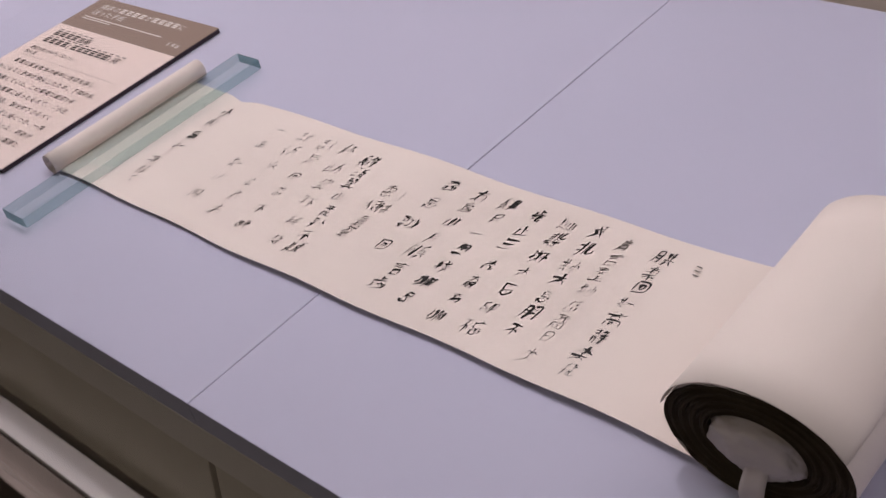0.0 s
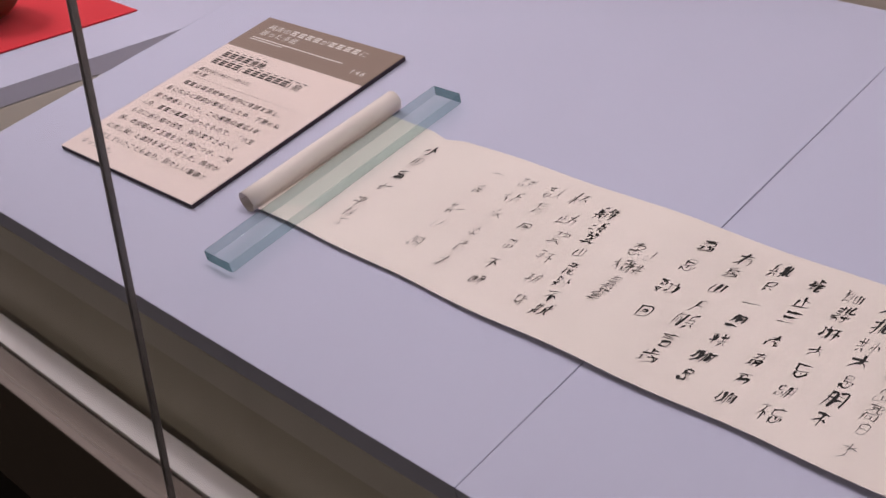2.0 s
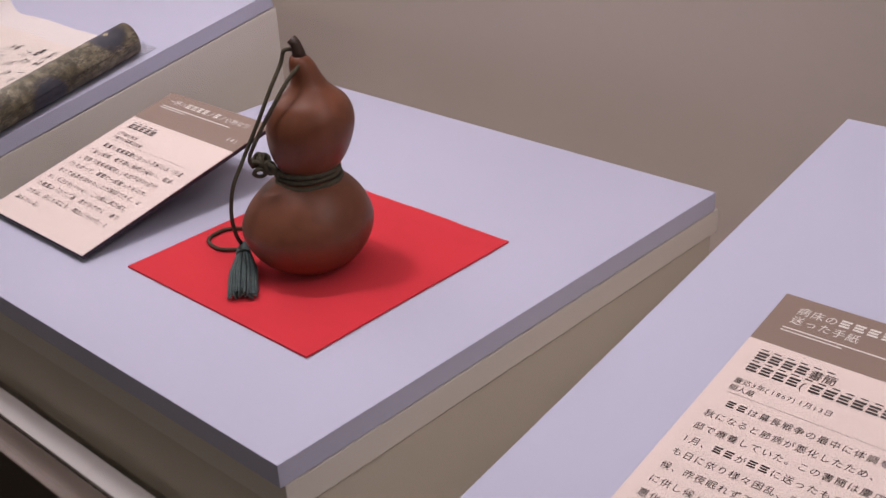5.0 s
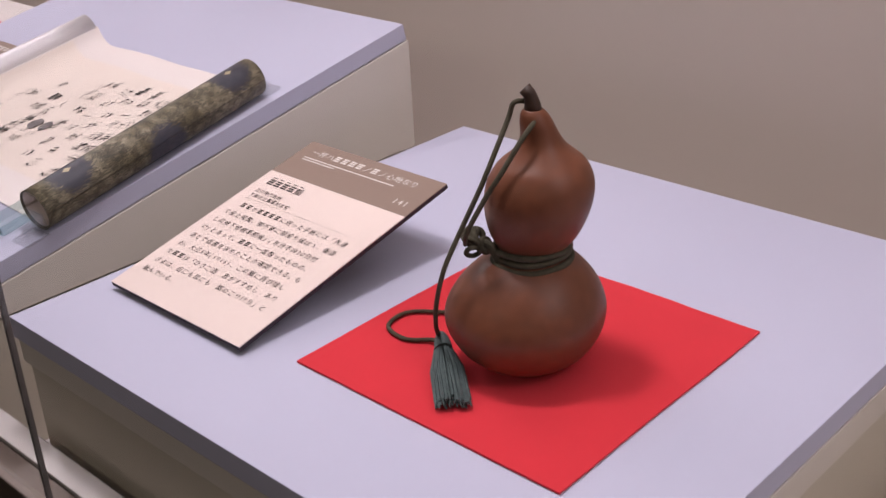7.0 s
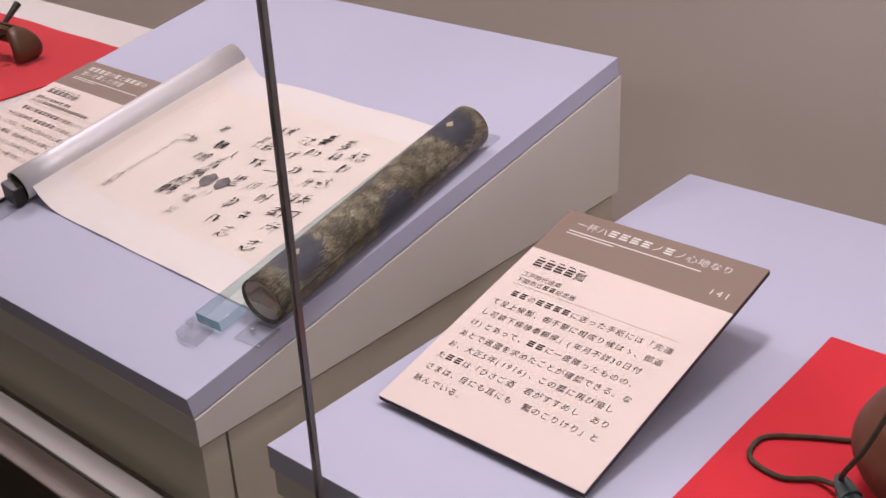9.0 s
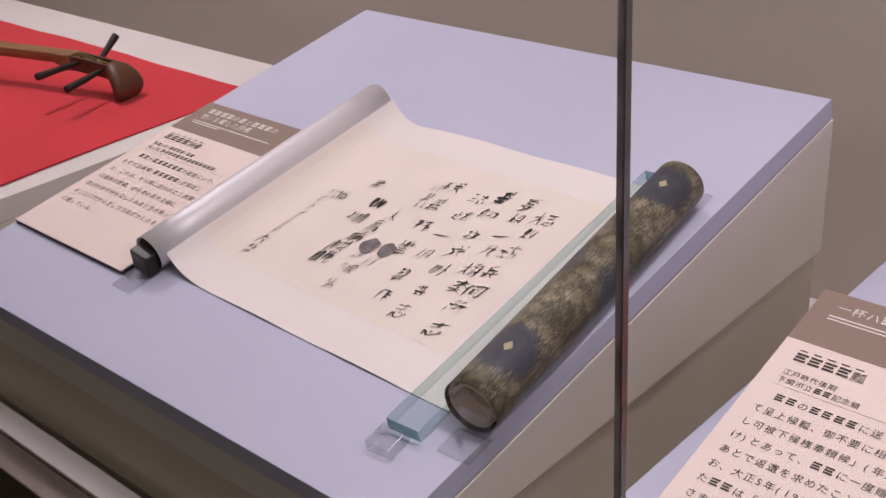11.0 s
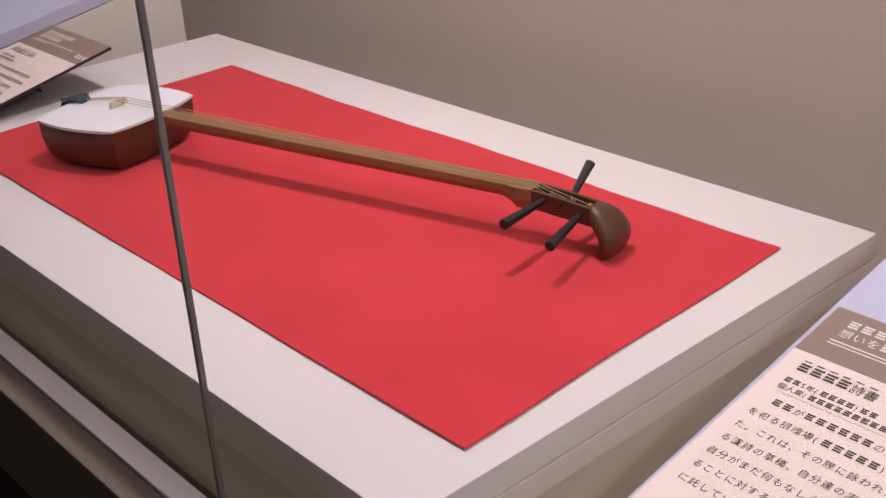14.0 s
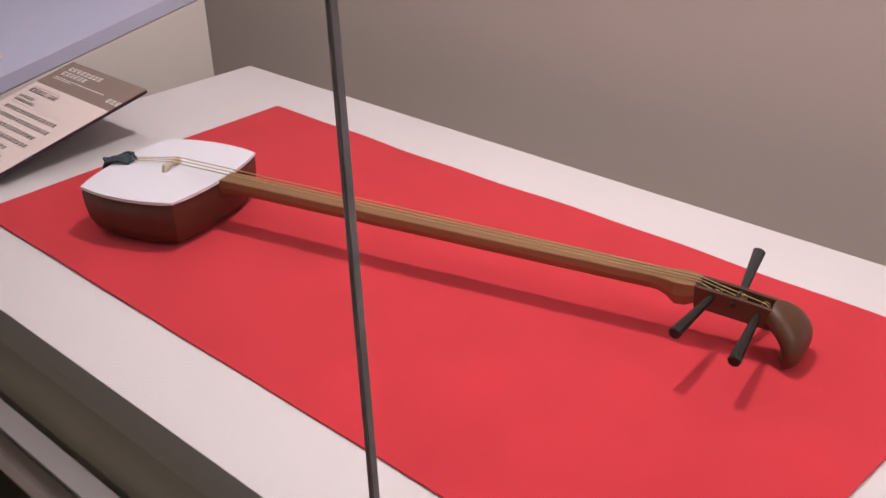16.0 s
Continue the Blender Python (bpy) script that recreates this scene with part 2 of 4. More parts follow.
def prism(outline, lo, hi, axis="x", bevel=0.0, bm=None):
    """A straight solid: the outline's pairs in the two other axes."""
    bm = bm or bmesh.new()
    make = {"x": lambda a, p: (a, p[0], p[1]), "y": lambda a, p: (p[0], a, p[1]), "z": lambda a, p: (p[0], p[1], a)}[axis]
    low = [bm.verts.new(make(lo, p)) for p in outline]
    high = [bm.verts.new(make(hi, p)) for p in outline]
    n = len(outline)
    bm.faces.new(low[::-1])
    bm.faces.new(high)
    for i in range(n):
        bm.faces.new((low[i], low[(i + 1) % n], high[(i + 1) % n], high[i]))
    if bevel:
        bmesh.ops.bevel(bm, geom=bm.edges[:], offset=bevel, segments=2, affect="EDGES", profile=0.6)
    return bm


def tube(points, radius, sides=10, bm=None, closed=False, taper=None):
    """A round cord through points."""
    bm = bm or bmesh.new()
    pts = [Vector(p) for p in points]
    n = len(pts)
    rings, up = [], Vector((0.13, 0.21, 0.97))
    for i, p in enumerate(pts):
        d = (pts[(i + 1) % n] - pts[i - 1]) if closed else (pts[min(i + 1, n - 1)] - pts[max(i - 1, 0)])
        d.normalize()
        side = d.cross(up)
        if side.length < 0.05:
            side = d.cross(Vector((1, 0, 0)))
        side.normalize()
        over = side.cross(d)
        up = over
        r = radius if taper is None else taper[i]
        rings.append([bm.verts.new(p + r * (math.cos(a) * side + math.sin(a) * over)) for a in (2 * math.pi * k / sides for k in range(sides))])
    for i in range(n if closed else n - 1):
        a, b = rings[i], rings[(i + 1) % n]
        for k in range(sides):
            bm.faces.new((a[k], a[(k + 1) % sides], b[(k + 1) % sides], b[k]))
    if not closed:
        bm.faces.new(rings[0][::-1])
        bm.faces.new(rings[-1])
    return bm


def spline(points, steps=8, closed=False):
    """Catmull-Rom through the points."""
    p = [Vector(q) for q in points]
    n, out = len(p), []
    for i in range(n if closed else n - 1):
        a, b, c, d = (p[(i + k) % n] if closed else p[min(max(i + k, 0), n - 1)] for k in (-1, 0, 1, 2))
        for s in range(steps):
            t = s / steps
            out.append(0.5 * (2 * b + (c - a) * t + (2 * a - 5 * b + 4 * c - d) * t * t + (3 * b - a - 3 * c + d) * t ** 3))
    if not closed:
        out.append(p[-1])
    return out


def lathe(profile, sides=48, bm=None, centre=lambda z: (0, 0)):
    """A turned shape: rows of radius and height."""
    bm = bm or bmesh.new()
    rings = []
    for r, z in profile:
        cx, cy = centre(z)
        rings.append([bm.verts.new((cx + r * math.cos(a), cy + r * math.sin(a), z)) for a in (2 * math.pi * k / sides for k in range(sides))])
    for a, b in zip(rings, rings[1:]):
        for k in range(sides):
            bm.faces.new((a[k], a[(k + 1) % sides], b[(k + 1) % sides], b[k]))
    bm.faces.new(rings[0][::-1])
    bm.faces.new(rings[-1])
    return bm


def sheet(xs, ys, height, thick, bm=None):
    """A sheet with thickness over rows of xs and ys; height(i, j) gives the place of a point."""
    bm = bm or bmesh.new()
    lay = [[[bm.verts.new(Vector(height(x, y)) + Vector((0, 0, dz))) for y in ys] for x in xs] for dz in (thick, 0)]
    nx, ny = len(xs), len(ys)
    for i in range(nx - 1):
        for j in range(ny - 1):
            for s in (0, 1):
                g = lay[s]
                bm.faces.new((g[i][j], g[i + 1][j], g[i + 1][j + 1], g[i][j + 1]))
    for i in range(nx - 1):
        for j in (0, ny - 1):
            bm.faces.new((lay[0][i][j], lay[0][i + 1][j], lay[1][i + 1][j], lay[1][i][j]))
    for j in range(ny - 1):
        for i in (0, nx - 1):
            bm.faces.new((lay[0][i][j], lay[0][i][j + 1], lay[1][i][j + 1], lay[1][i][j]))
    return bm


def steps(a, b, n):
    return [a + (b - a) * i / n for i in range(n + 1)]


GLYPHS = {}


def glyph(ch):
    """The flat shape of a character in the built-in font: points and faces, one unit high."""
    if ch not in GLYPHS:
        cu = bpy.data.curves.new("glyph", "FONT")
        cu.body, cu.resolution_u = ch, 2
        ob = bpy.data.objects.new("glyph", cu)
        scene.collection.objects.link(ob)
        me = ob.to_mesh()
        GLYPHS[ch] = ([(v.co.x, v.co.y) for v in me.vertices], [tuple(p.vertices) for p in me.polygons])
        ob.to_mesh_clear()
        bpy.data.objects.remove(ob)
        bpy.data.curves.remove(cu)
    return GLYPHS[ch]


class Print:
    """Flat print gathered as one mesh; an unreadable sign or a name is a plain bar, written as =."""

    def __init__(self):
        self.verts, self.faces = [], []

    def add(self, pts, faces):
        n = len(self.verts)
        self.verts += pts
        self.faces += [tuple(n + i for i in f) for f in faces]

    def bar(self, x0, x1, y0, y1, z):
        self.add([(x0, y0, z), (x1, y0, z), (x1, y1, z), (x0, y1, z)], [(0, 1, 2, 3)])

    def line(self, text, x, y, size, z, pitch=None):
        pitch = pitch or size * 1.04
        for ch in text:
            wide = 1.0 if ord(ch) > 255 or ch == "=" else 0.62
            if ch == "=":
                for k in range(3):
                    self.bar(x + 0.08 * size, x + (0.86 - 0.1 * (k % 2)) * size, y + (0.02 + 0.29 * k) * size, y + (0.22 + 0.29 * k) * size, z)
            elif ch not in " \u3000":
                pts, faces = glyph(ch)
                self.add([(x + px * size * 0.98, y + py * size * 0.98, z) for px, py in pts], faces)
            x += pitch * wide
        return x

    def put(self, name, mat, parent, label="", m=None, kind=""):
        me = bpy.data.meshes.new(name)
        me.from_pydata(self.verts, [], self.faces)
        me.materials.append(mat)
        ob = new(name, me)
        ob.parent = parent
        if m is not None:
            ob.matrix_local = m
        return tagged(ob, label, kind=kind)


SLOPE_DEG = 10.6
SLOPE = Matrix.Translation((0, 0, 1.0)) @ Matrix.Rotation(radians(SLOPE_DEG), 4, "X")
FLAT = Matrix.Translation((0, 0, 1.0))
TS, CS = math.tan(radians(SLOPE_DEG)), math.cos(radians(SLOPE_DEG))

# ---- the room and the long wall case ----
FLOOR_Z, CASE_Z, SILL_Z, GLASS_Y, BACK_Y = 0.0, 0.757, 0.857, -0.060, 0.93
XL, XR = -5.2, 5.2


def slab(name, x0, x1, y0, y1, z0, z1, mat, label, category):
    ob = new(name, mesh_of(box(x0, x1, y0, y1, z0, z1), name, mat))
    return tagged(ob, label, category, kind="structure")


slab("floor", XL, XR, -4.0, 1.1, -0.1, 0.0, M_CARPET, "dark brown carpeted gallery floor", "floor")
slab("wall_back", XL, XR, BACK_Y, 1.1, 0.0, 2.9, M_WALL, "beige cloth-covered back wall of the display case", "wall")
slab("wall_front", XL, XR, -4.1, -4.0, 0.0, 2.9, M_ROOM, "dark plain gallery wall across the aisle", "wall")
slab("wall_left", XL - 0.1, XL, -4.1, 1.1, 0.0, 2.9, M_ROOM, "dark plain gallery side wall", "wall")
slab("wall_right", XR, XR + 0.1, -4.1, 1.1, 0.0, 2.9, M_ROOM, "dark plain gallery side wall", "wall")
slab("ceiling", XL, XR, -4.1, 1.1, 2.9, 3.0, M_ROOM, "dark plain gallery ceiling", "ceiling")

case = thing("display_case", Matrix(), "long wall display case with dark base and glass front", "display case")
part("cabinet", box(XL, XR, -0.045, BACK_Y - 0.004, 0.0, CASE_Z - 0.03, 0.0), M_DARK, case, "dark lower cabinet")
part("case_floor", box(XL, XR, -0.004, BACK_Y - 0.002, CASE_Z - 0.028, CASE_Z), M_SILL, case, "off-white case floor")
part("sill", box(XL, XR, -0.034, -0.005, CASE_Z - 0.028, SILL_Z, 0.0015), M_SILL, case, "white painted sill inside the glass")
part("rail", box(XL, XR, -0.070, -0.035, CASE_Z - 0.06, SILL_Z - 0.003, 0.002), M_RAIL, case, "brown metal rail below the glass")
part("case_ceiling", box(XL, XR, GLASS_Y - 0.01, BACK_Y - 0.002, 2.32, 2.36), M_SILL, case)
part("fascia", box(XL, XR, GLASS_Y - 0.05, GLASS_Y - 0.012, 2.18, 2.88), M_ROOM, case)
JOINTS = (-3.74, -2.45, -1.166, 0.137, 1.409, 2.68, 3.97)
edges = [XL] + list(JOINTS) + [XR]
for x0, x1 in zip(edges, edges[1:]):
    p = part("glass_pane", box(x0 + 0.0023, x1 - 0.0023, GLASS_Y - 0.0026, GLASS_Y + 0.0026, SILL_Z - 0.002, 2.3), M_PANE, case, "clear glass front pane")
    p.visible_shadow = False
for x in JOINTS:
    j = part("glass_joint", box(x - 0.00155, x + 0.00155, GLASS_Y - 0.0030, GLASS_Y + 0.0030, SILL_Z - 0.002, 2.3), M_JOINT, case, "grey silicone joint between glass panes")
    part("joint_edge", box(x - 0.0022, x - 0.0016, GLASS_Y - 0.0024, GLASS_Y + 0.0024, SILL_Z - 0.001, 2.3), M_JOINT_D, j)
    part("joint_edge", box(x + 0.0016, x + 0.0022, GLASS_Y - 0.0024, GLASS_Y + 0.0024, SILL_Z - 0.001, 2.3), M_JOINT_D, j)

# ---- plinths ----
DEPTH = 0.722


def plinth(x0, x1, sloped, top_mat, label, slab_h=0.025, base_z=0.942, DEPTH=0.722):
    p = thing("plinth", Matrix.Translation((x0, 0, CASE_Z)), label, "plinth", "plinths in the case")
    w, dz = x1 - x0, -CASE_Z
    s_len = DEPTH / CS if sloped else DEPTH
    m = Matrix.Translation((0, 0, dz)) @ (SLOPE if sloped else FLAT)
    part("top_panel", box(0.0, w, 0.0, s_len, -slab_h, 0.0, 0.0009), top_mat, p, m=m)
    back = (1.0 + DEPTH * TS if sloped else 1.0) - slab_h - 0.001
    front = 1.0 - slab_h - 0.001
    part("tray", prism([(0.005, base_z + dz), (DEPTH + 0.008, base_z + dz), (DEPTH + 0.008, back + dz), (0.005, front + dz)], -0.001, w + 0.001, "x", 0.001), M_TRAY, p)
    # a dark strip stands in for the shade in the gap below the tray
    part("gap_shade_strip", box(0.012, w - 0.012, 0.022, DEPTH - 0.01, base_z + dz - 0.0049, base_z + dz - 0.0001), M_DARK, p, "dark strip painting the shade in the gap under the tray")
    part("base", box(0.004, w - 0.004, 0.043, DEPTH, 0.0, base_z + dz - 0.005), M_BASE, p)
    part("front_board", box(0.004, w - 0.004, 0.010, 0.040, 0.0, base_z + dz - 0.005, 0.001), M_BASE, p)
    return p


plinth(0.912, 1.6914, True, M_LAV, "low plinth with a sloping lavender cloth top")
plinth(1.6919, 2.470, True, M_LAV, "low plinth with a sloping lavender cloth top")
plinth(0.0, 0.750, False, M_LAV, "low plinth with a level lavender cloth top")
plinth(-0.858, -0.113, True, M_LAV, "low plinth with a sloping lavender cloth top")
plinth(-2.430, -0.985, False, M_WHITE, "wide low plinth with a level off-white cloth top", slab_h=0.032, base_z=0.94, DEPTH=0.736)
plinth(-3.290, -2.545, True, M_LAV, "low plinth with a sloping lavender cloth top")

# ---- caption panels ----
CW, CH, CT = 0.227, 0.311, 0.006


def caption(m, label, head, number, title, small, body, pitch_y=0.0188):
    """A caption board: origin at its front edge's left end, its face upwards."""
    c = thing("caption_panel", m, label, "caption panel", "caption panels in the case")
    part("board", box(0, CW, 0, CH, 0, CT - 0.0012), M_EDGE, c, "black board core")
    part("face", box(0, CW, 0, CH * 0.775, CT - 0.0011, CT, 0), M_CARD, c, "pale pink printed face")
    part("header", box(0, CW, CH * 0.7755, CH, CT - 0.0011, CT, 0), M_HEADER, c, "brown header band")
    z = CT + 0.0004
    dark, pale = Print(), Print()
    y = CH - 0.0225
    for line in head:
        pale.line(line, 0.020, y, 0.0124, z)
        y -= 0.0135
    pale.bar(0.018, 0.172, y + 0.0045, y + 0.0062, z)
    pale.bar(0.018, 0.075, y + 0.0005, y + 0.0020, z)
    pale.line(number, 0.192, CH - 0.056, 0.0125, z)
    y = CH * 0.775 - 0.0245
    for line in title:
        for k in range(len(line)):
            dark.bar(0.017 + 0.0122 * k, 0.024 + 0.0122 * k, y + 0.0128, y + 0.0142, z)
        dark.line(line, 0.016, y, 0.0128, z, 0.0124)
        y -= 0.0165
    y -= 0.001
    for line in small:
        dark.line(line, 0.016, y, 0.0076, z)
        y -= 0.0095
    dark.bar(0.016, 0.205, y + 0.0052, y + 0.0055, z)
    y -= 0.0115
    for line in body:
        dark.line(line, 0.014, y, 0.0093, z, 0.01015)
        y -= pitch_y
    dark.put("printed_text", M_PRINT, c, "black printed text", kind="stuff")
    pale.put("header_text", M_PRINTW, c, "white printed text", kind="stuff")
    return c


def stand(c, h):
    """A folded black card under the raised end of a caption."""
    part("easel", prism([(CH - 0.125, -0.0002), (CH - 0.122, -0.0002), (CH - 0.112, -h), (CH - 0.1155, -h)], 0.06, CW - 0.09, "x"), M_EDGE, c, "black easel foot")


LA = caption(SLOPE @ pose(1.020, 0.104, 0.0004, 0, 0, 1.6), "pink caption board with brown header lying beside the letter", ["病床の====が====に", "送った手紙"], "146",
             ["====書簡", "====(======)宛"], ["慶応3年(1867)1月13日", "個人蔵"],
             ["\u3000==は幕長戦争の最中に体調を崩し、", "秋になると肺病が悪化したため、下関の私", "邸で療養していた。この書簡は慶応3年",
              "1月、==が==に送ったもので、「小生", "も日に依り様々困乱、御冷笑下さるべく", "候、昨夜眠れず玉顔を汚し候につき、一笑",
              "に供し候」と漢詩を添えて送った。病状が", "悪化していたこともあり、弱々しい筆跡と", "なっている。"], 0.0170)
LB = caption(pose(0.037, 0.106, 1.0052, 13.0, 0, 0), "pink caption board with brown header propped at a slant", ["一杯ハ==={}ノ=ノ心地なり".replace("{}", "=")], "141",
             ["====瓢"], ["江戸時代後期", "下関市立==記念館"],
             ["\u3000==の====に送った手紙には「先達", "て呈上候瓢、御不要に相成り候はゝ、御返", "し可被下候様奉頼候」(年月不詳30日付",
              "け)とあって、==に一度贈ったものの、", "あとで返還を求めたことが確認できる。な", "お、大正5年(1916)、この瓢に再び接し",
              "た==は「ひさご酒\u3000君がすすめし\u3000あり", "さまは、目にも耳にも\u3000瓢のこりけり」と", "詠んでいる。"], 0.0170)
stand(LB, 0.044)
LC = caption(SLOPE @ pose(-0.851, 0.108, 0.0004, 0, 0, -0.4), "pink caption board with brown header partly under a scroll end", ["====の=と===の", "想いを=した詩書"], "136",
             ["====詩書"], ["==5年(====)==", "個人蔵(==============)"],
             ["\u3000==が======の発意により、==", "を祀る招魂場(=====)が完成し", "た。これは、その際に詠われたと推察され",
              "る漢詩の草稿。自分達の志を主題に", "自分がまだ何もなしえぬ未だ生き残ってい", "ることに対する悲しさや恥ずかしさを、歌", "に託している。"], 0.0186)
LD = caption(pose(-2.462, 0.112, 1.0052, 13.0, 0, 0), "pink caption board with brown header propped at a slant", ["========", "======"], "===",
             ["====三味線"], ["======", "========"],
             ["\u3000================", "==================", "=================", "==================", "===============",
              "=================", "======="], 0.0186)
stand(LD, 0.044)

# ---- handwriting ----
# Brush signs: each stroke is a run of grid points, x and y from 0 to 9.
SIGNS = {
    "一": "1585", "三": "2878 2575 1282", "山": "5852 272282 8782", "月": "383411 38787262 3676 3474",
    "大": "1686 59543311 557381", "思": "3935 397975 3777 3575 2421 3432517274 5553 8582",
    "朋": "282411 28484142 2646 2444 585451 58888182 5686 5484", "不": "1888 584614 5651 6583", "白": "5948 2822 28787222 2575",
    "高": "5958 1888 3735 376765 3565 2421 248481 4342 436342", "息": "5948 3834 387874 3676 3575 2321 3331516163 5453 8382",
    "止": "5852 5585 2622 1292", "忘": "5958 1888 282585 2421 3432517274 5453 8482", "回": "2822 28888222 4644 46666444",
    "静": "1949 1747 1545 3936 2421 244441 6957 587876 5696 5494 767161", "批": "1747 393221 1345 595263 5676 79729294",
    "言": "5958 1888 2777 2676 3431 347471 3171", "成": "2787 274411 3555 4542 4958738291 8665 7989", "有": "1787 593412 4541 45858171",
    "只": "3835 387875 3575 4432 6482", "志": "1888 5956 2676 2421 3432517274 5453 8482", "共": "1787 3944 6964 1494 4321 6381",
    "何": "3916 2721 3898 4643 46666343 888273", "死": "1989 3924 376712 3644 69628183 8764", "人": "595411 557391",
    "功": "1848 3833 1345 5797 979382 698431", "所": "4928 1726 274754 1512 7958 5753 4555 5797 7671", "作": "3916 2721 5947 5888 6861 6585 6383",
    "烈": "1949 3925 274721 6965 888375 2221 4241 6261 8281", "兵": "6938 3834 3676 6663 1494 4321 6381", "要": "1989 3836 387876 3676 4959 1484 644221 3471",
    "小": "595241 3624 6684", "田": "2822 28787222 5852 2575", "水": "595241 264511 855362 6491", "平": "1888 3745 7764 1494 5851",
}
SIGNS = {k: [[(int(r[i]), int(r[i + 1])) for i in range(0, len(r) - 1, 2)] for r in v.split()] for k, v in SIGNS.items()}
BOXY = "\u56de\u7530\u767d\u601d\u9ad8\u53ea\u606f\u8a00"
HALVES = [k for k in sorted(SIGNS) if k not in BOXY]


def ribbon(p, pts, widths, z):
    """A brush mark along points, with a width at each."""
    left, right = [], []
    for i, (x, y) in enumerate(pts):
        x0, y0 = pts[max(i - 1, 0)]
        x1, y1 = pts[min(i + 1, len(pts) - 1)]
        ln = math.hypot(x1 - x0, y1 - y0) or 1e-6
        nx, ny = -(y1 - y0) / ln * widths[i] / 2, (x1 - x0) / ln * widths[i] / 2
        left.append((x + nx, y + ny, z(x, y)))
        right.append((x - nx, y - ny, z(x, y)))
    m = len(left)
    p.add(left + right, [(i, i + 1, m + i + 1, m + i) for i in range(m - 1)])


def brush_sign(p, rng, ch, x, y, size, weight, z):
    """One handwritten sign; an unknown one is two loose halves that spell nothing."""
    if ch in SIGNS:
        pieces = [(SIGNS[ch], 0.0, 0.0, 1.0, 1.0)]
    elif rng.random() < 0.5:
        pieces = [(SIGNS[rng.choice(HALVES)], -0.06, 0.0, 0.50, 1.0), (SIGNS[rng.choice(HALVES)], 0.46, -0.03, 0.58, 0.95)]
    else:
        pieces = [(SIGNS[rng.choice(HALVES)], 0.08, 0.48, 0.84, 0.52), (SIGNS[rng.choice(HALVES)], 0.0, -0.04, 0.95, 0.54)]
    skew, slant, narrow = rng.uniform(0.16, 0.34), rng.uniform(-0.04, 0.16), rng.uniform(0.72, 0.98)
    w0 = size * 0.058 * weight
    for strokes, ox, oy, sx, sy in pieces:
        for st in strokes:
            pts = [(ox + sx * (a + rng.uniform(-0.55, 0.55)) / 9 - 0.5, oy + sy * (b + rng.uniform(-0.55, 0.55)) / 9 - 0.5) for a, b in st]
            fine = [(v.x, v.y) for v in spline([(a, b, 0) for a, b in pts], 4)] if len(pts) > 2 else \
                   [(pts[0][0] + (pts[1][0] - pts[0][0]) * t, pts[0][1] + (pts[1][1] - pts[0][1]) * t + rng.uniform(-0.02, 0.04) * math.sin(math.pi * t)) for t in steps(0, 1, 4)]
            n = len(fine) - 1
            k = w0 * rng.choice((0.45, 0.7, 0.9, 1.2, 1.6))
            flick = rng.uniform(0.05, 0.5)
            wide = [k * (1.15 - (1.15 - flick) * (i / n) ** 1.6) * (0.8 + 0.2 * math.sin(9 * i / n + k * 9e4)) for i in range(n + 1)]
            ribbon(p, [(x + size * narrow * (u + slant * v), y + size * (v + skew * u)) for u, v in fine], wide, z)


def write(p, rng, cols, size, z, weight=1.0):
    """Columns of signs: top x, top y, foot x, foot y, the signs (? for one that cannot be read)."""
    for x0, y0, x1, y1, text in cols:
        n = len(text)
        for i, ch in enumerate(text):
            t = (i + rng.uniform(-0.10, 0.10)) / max(1, n - 1)
            brush_sign(p, rng, ch, x0 + (x1 - x0) * t + rng.uniform(-0.0012, 0.0012), y0 + (y1 - y0) * t, size * rng.uniform(0.78, 1.12), weight * rng.choice((0.7, 0.9, 1.0, 1.3)), z)


# ---- the letter: a long handscroll half unrolled on the sloping top ----
letter = thing("letter_scroll", SLOPE @ pose(0, 0, 0.0003), "long cream paper letter scroll, partly unrolled, with brush writing", "scroll")
RX, RR, RH = 2.089, 0.0632, 0.0462   # the thick roll: its middle, half width and half height
LX0, LX1 = 1.302, 2.088          # the open sheet's ends


def letter_y(u, v):
    """Front and back edges run a little askew and uneven; v from 0 to 1."""
    x = LX0 + (LX1 - LX0) * u
    f = 0.1405 + 0.008 * u + 0.0016 * math.sin(9 * u + 1) + 0.0010 * math.sin(31 * u)
    b = 0.327 + 0.016 * u + 0.0016 * math.sin(7 * u) + 0.0012 * math.sin(27 * u + 2) - (0.006 * max(0, 1 - abs(u - 0.11) / 0.025))
    h = 0.0012 + 0.0008 * math.sin(11 * u) * math.sin(5 * v) + (0.0016 + 0.0030 * u) * max(0, 1 - 3.0 * v) ** 1.6 + 0.0006 * (1 - v) * (1 + math.sin(17 * u))
    return (x, f + (b - f) * v, h)


part("open_sheet", sheet(steps(0, 1, 90), steps(0, 1, 12), letter_y, 0.0005), M_PAPER, letter)


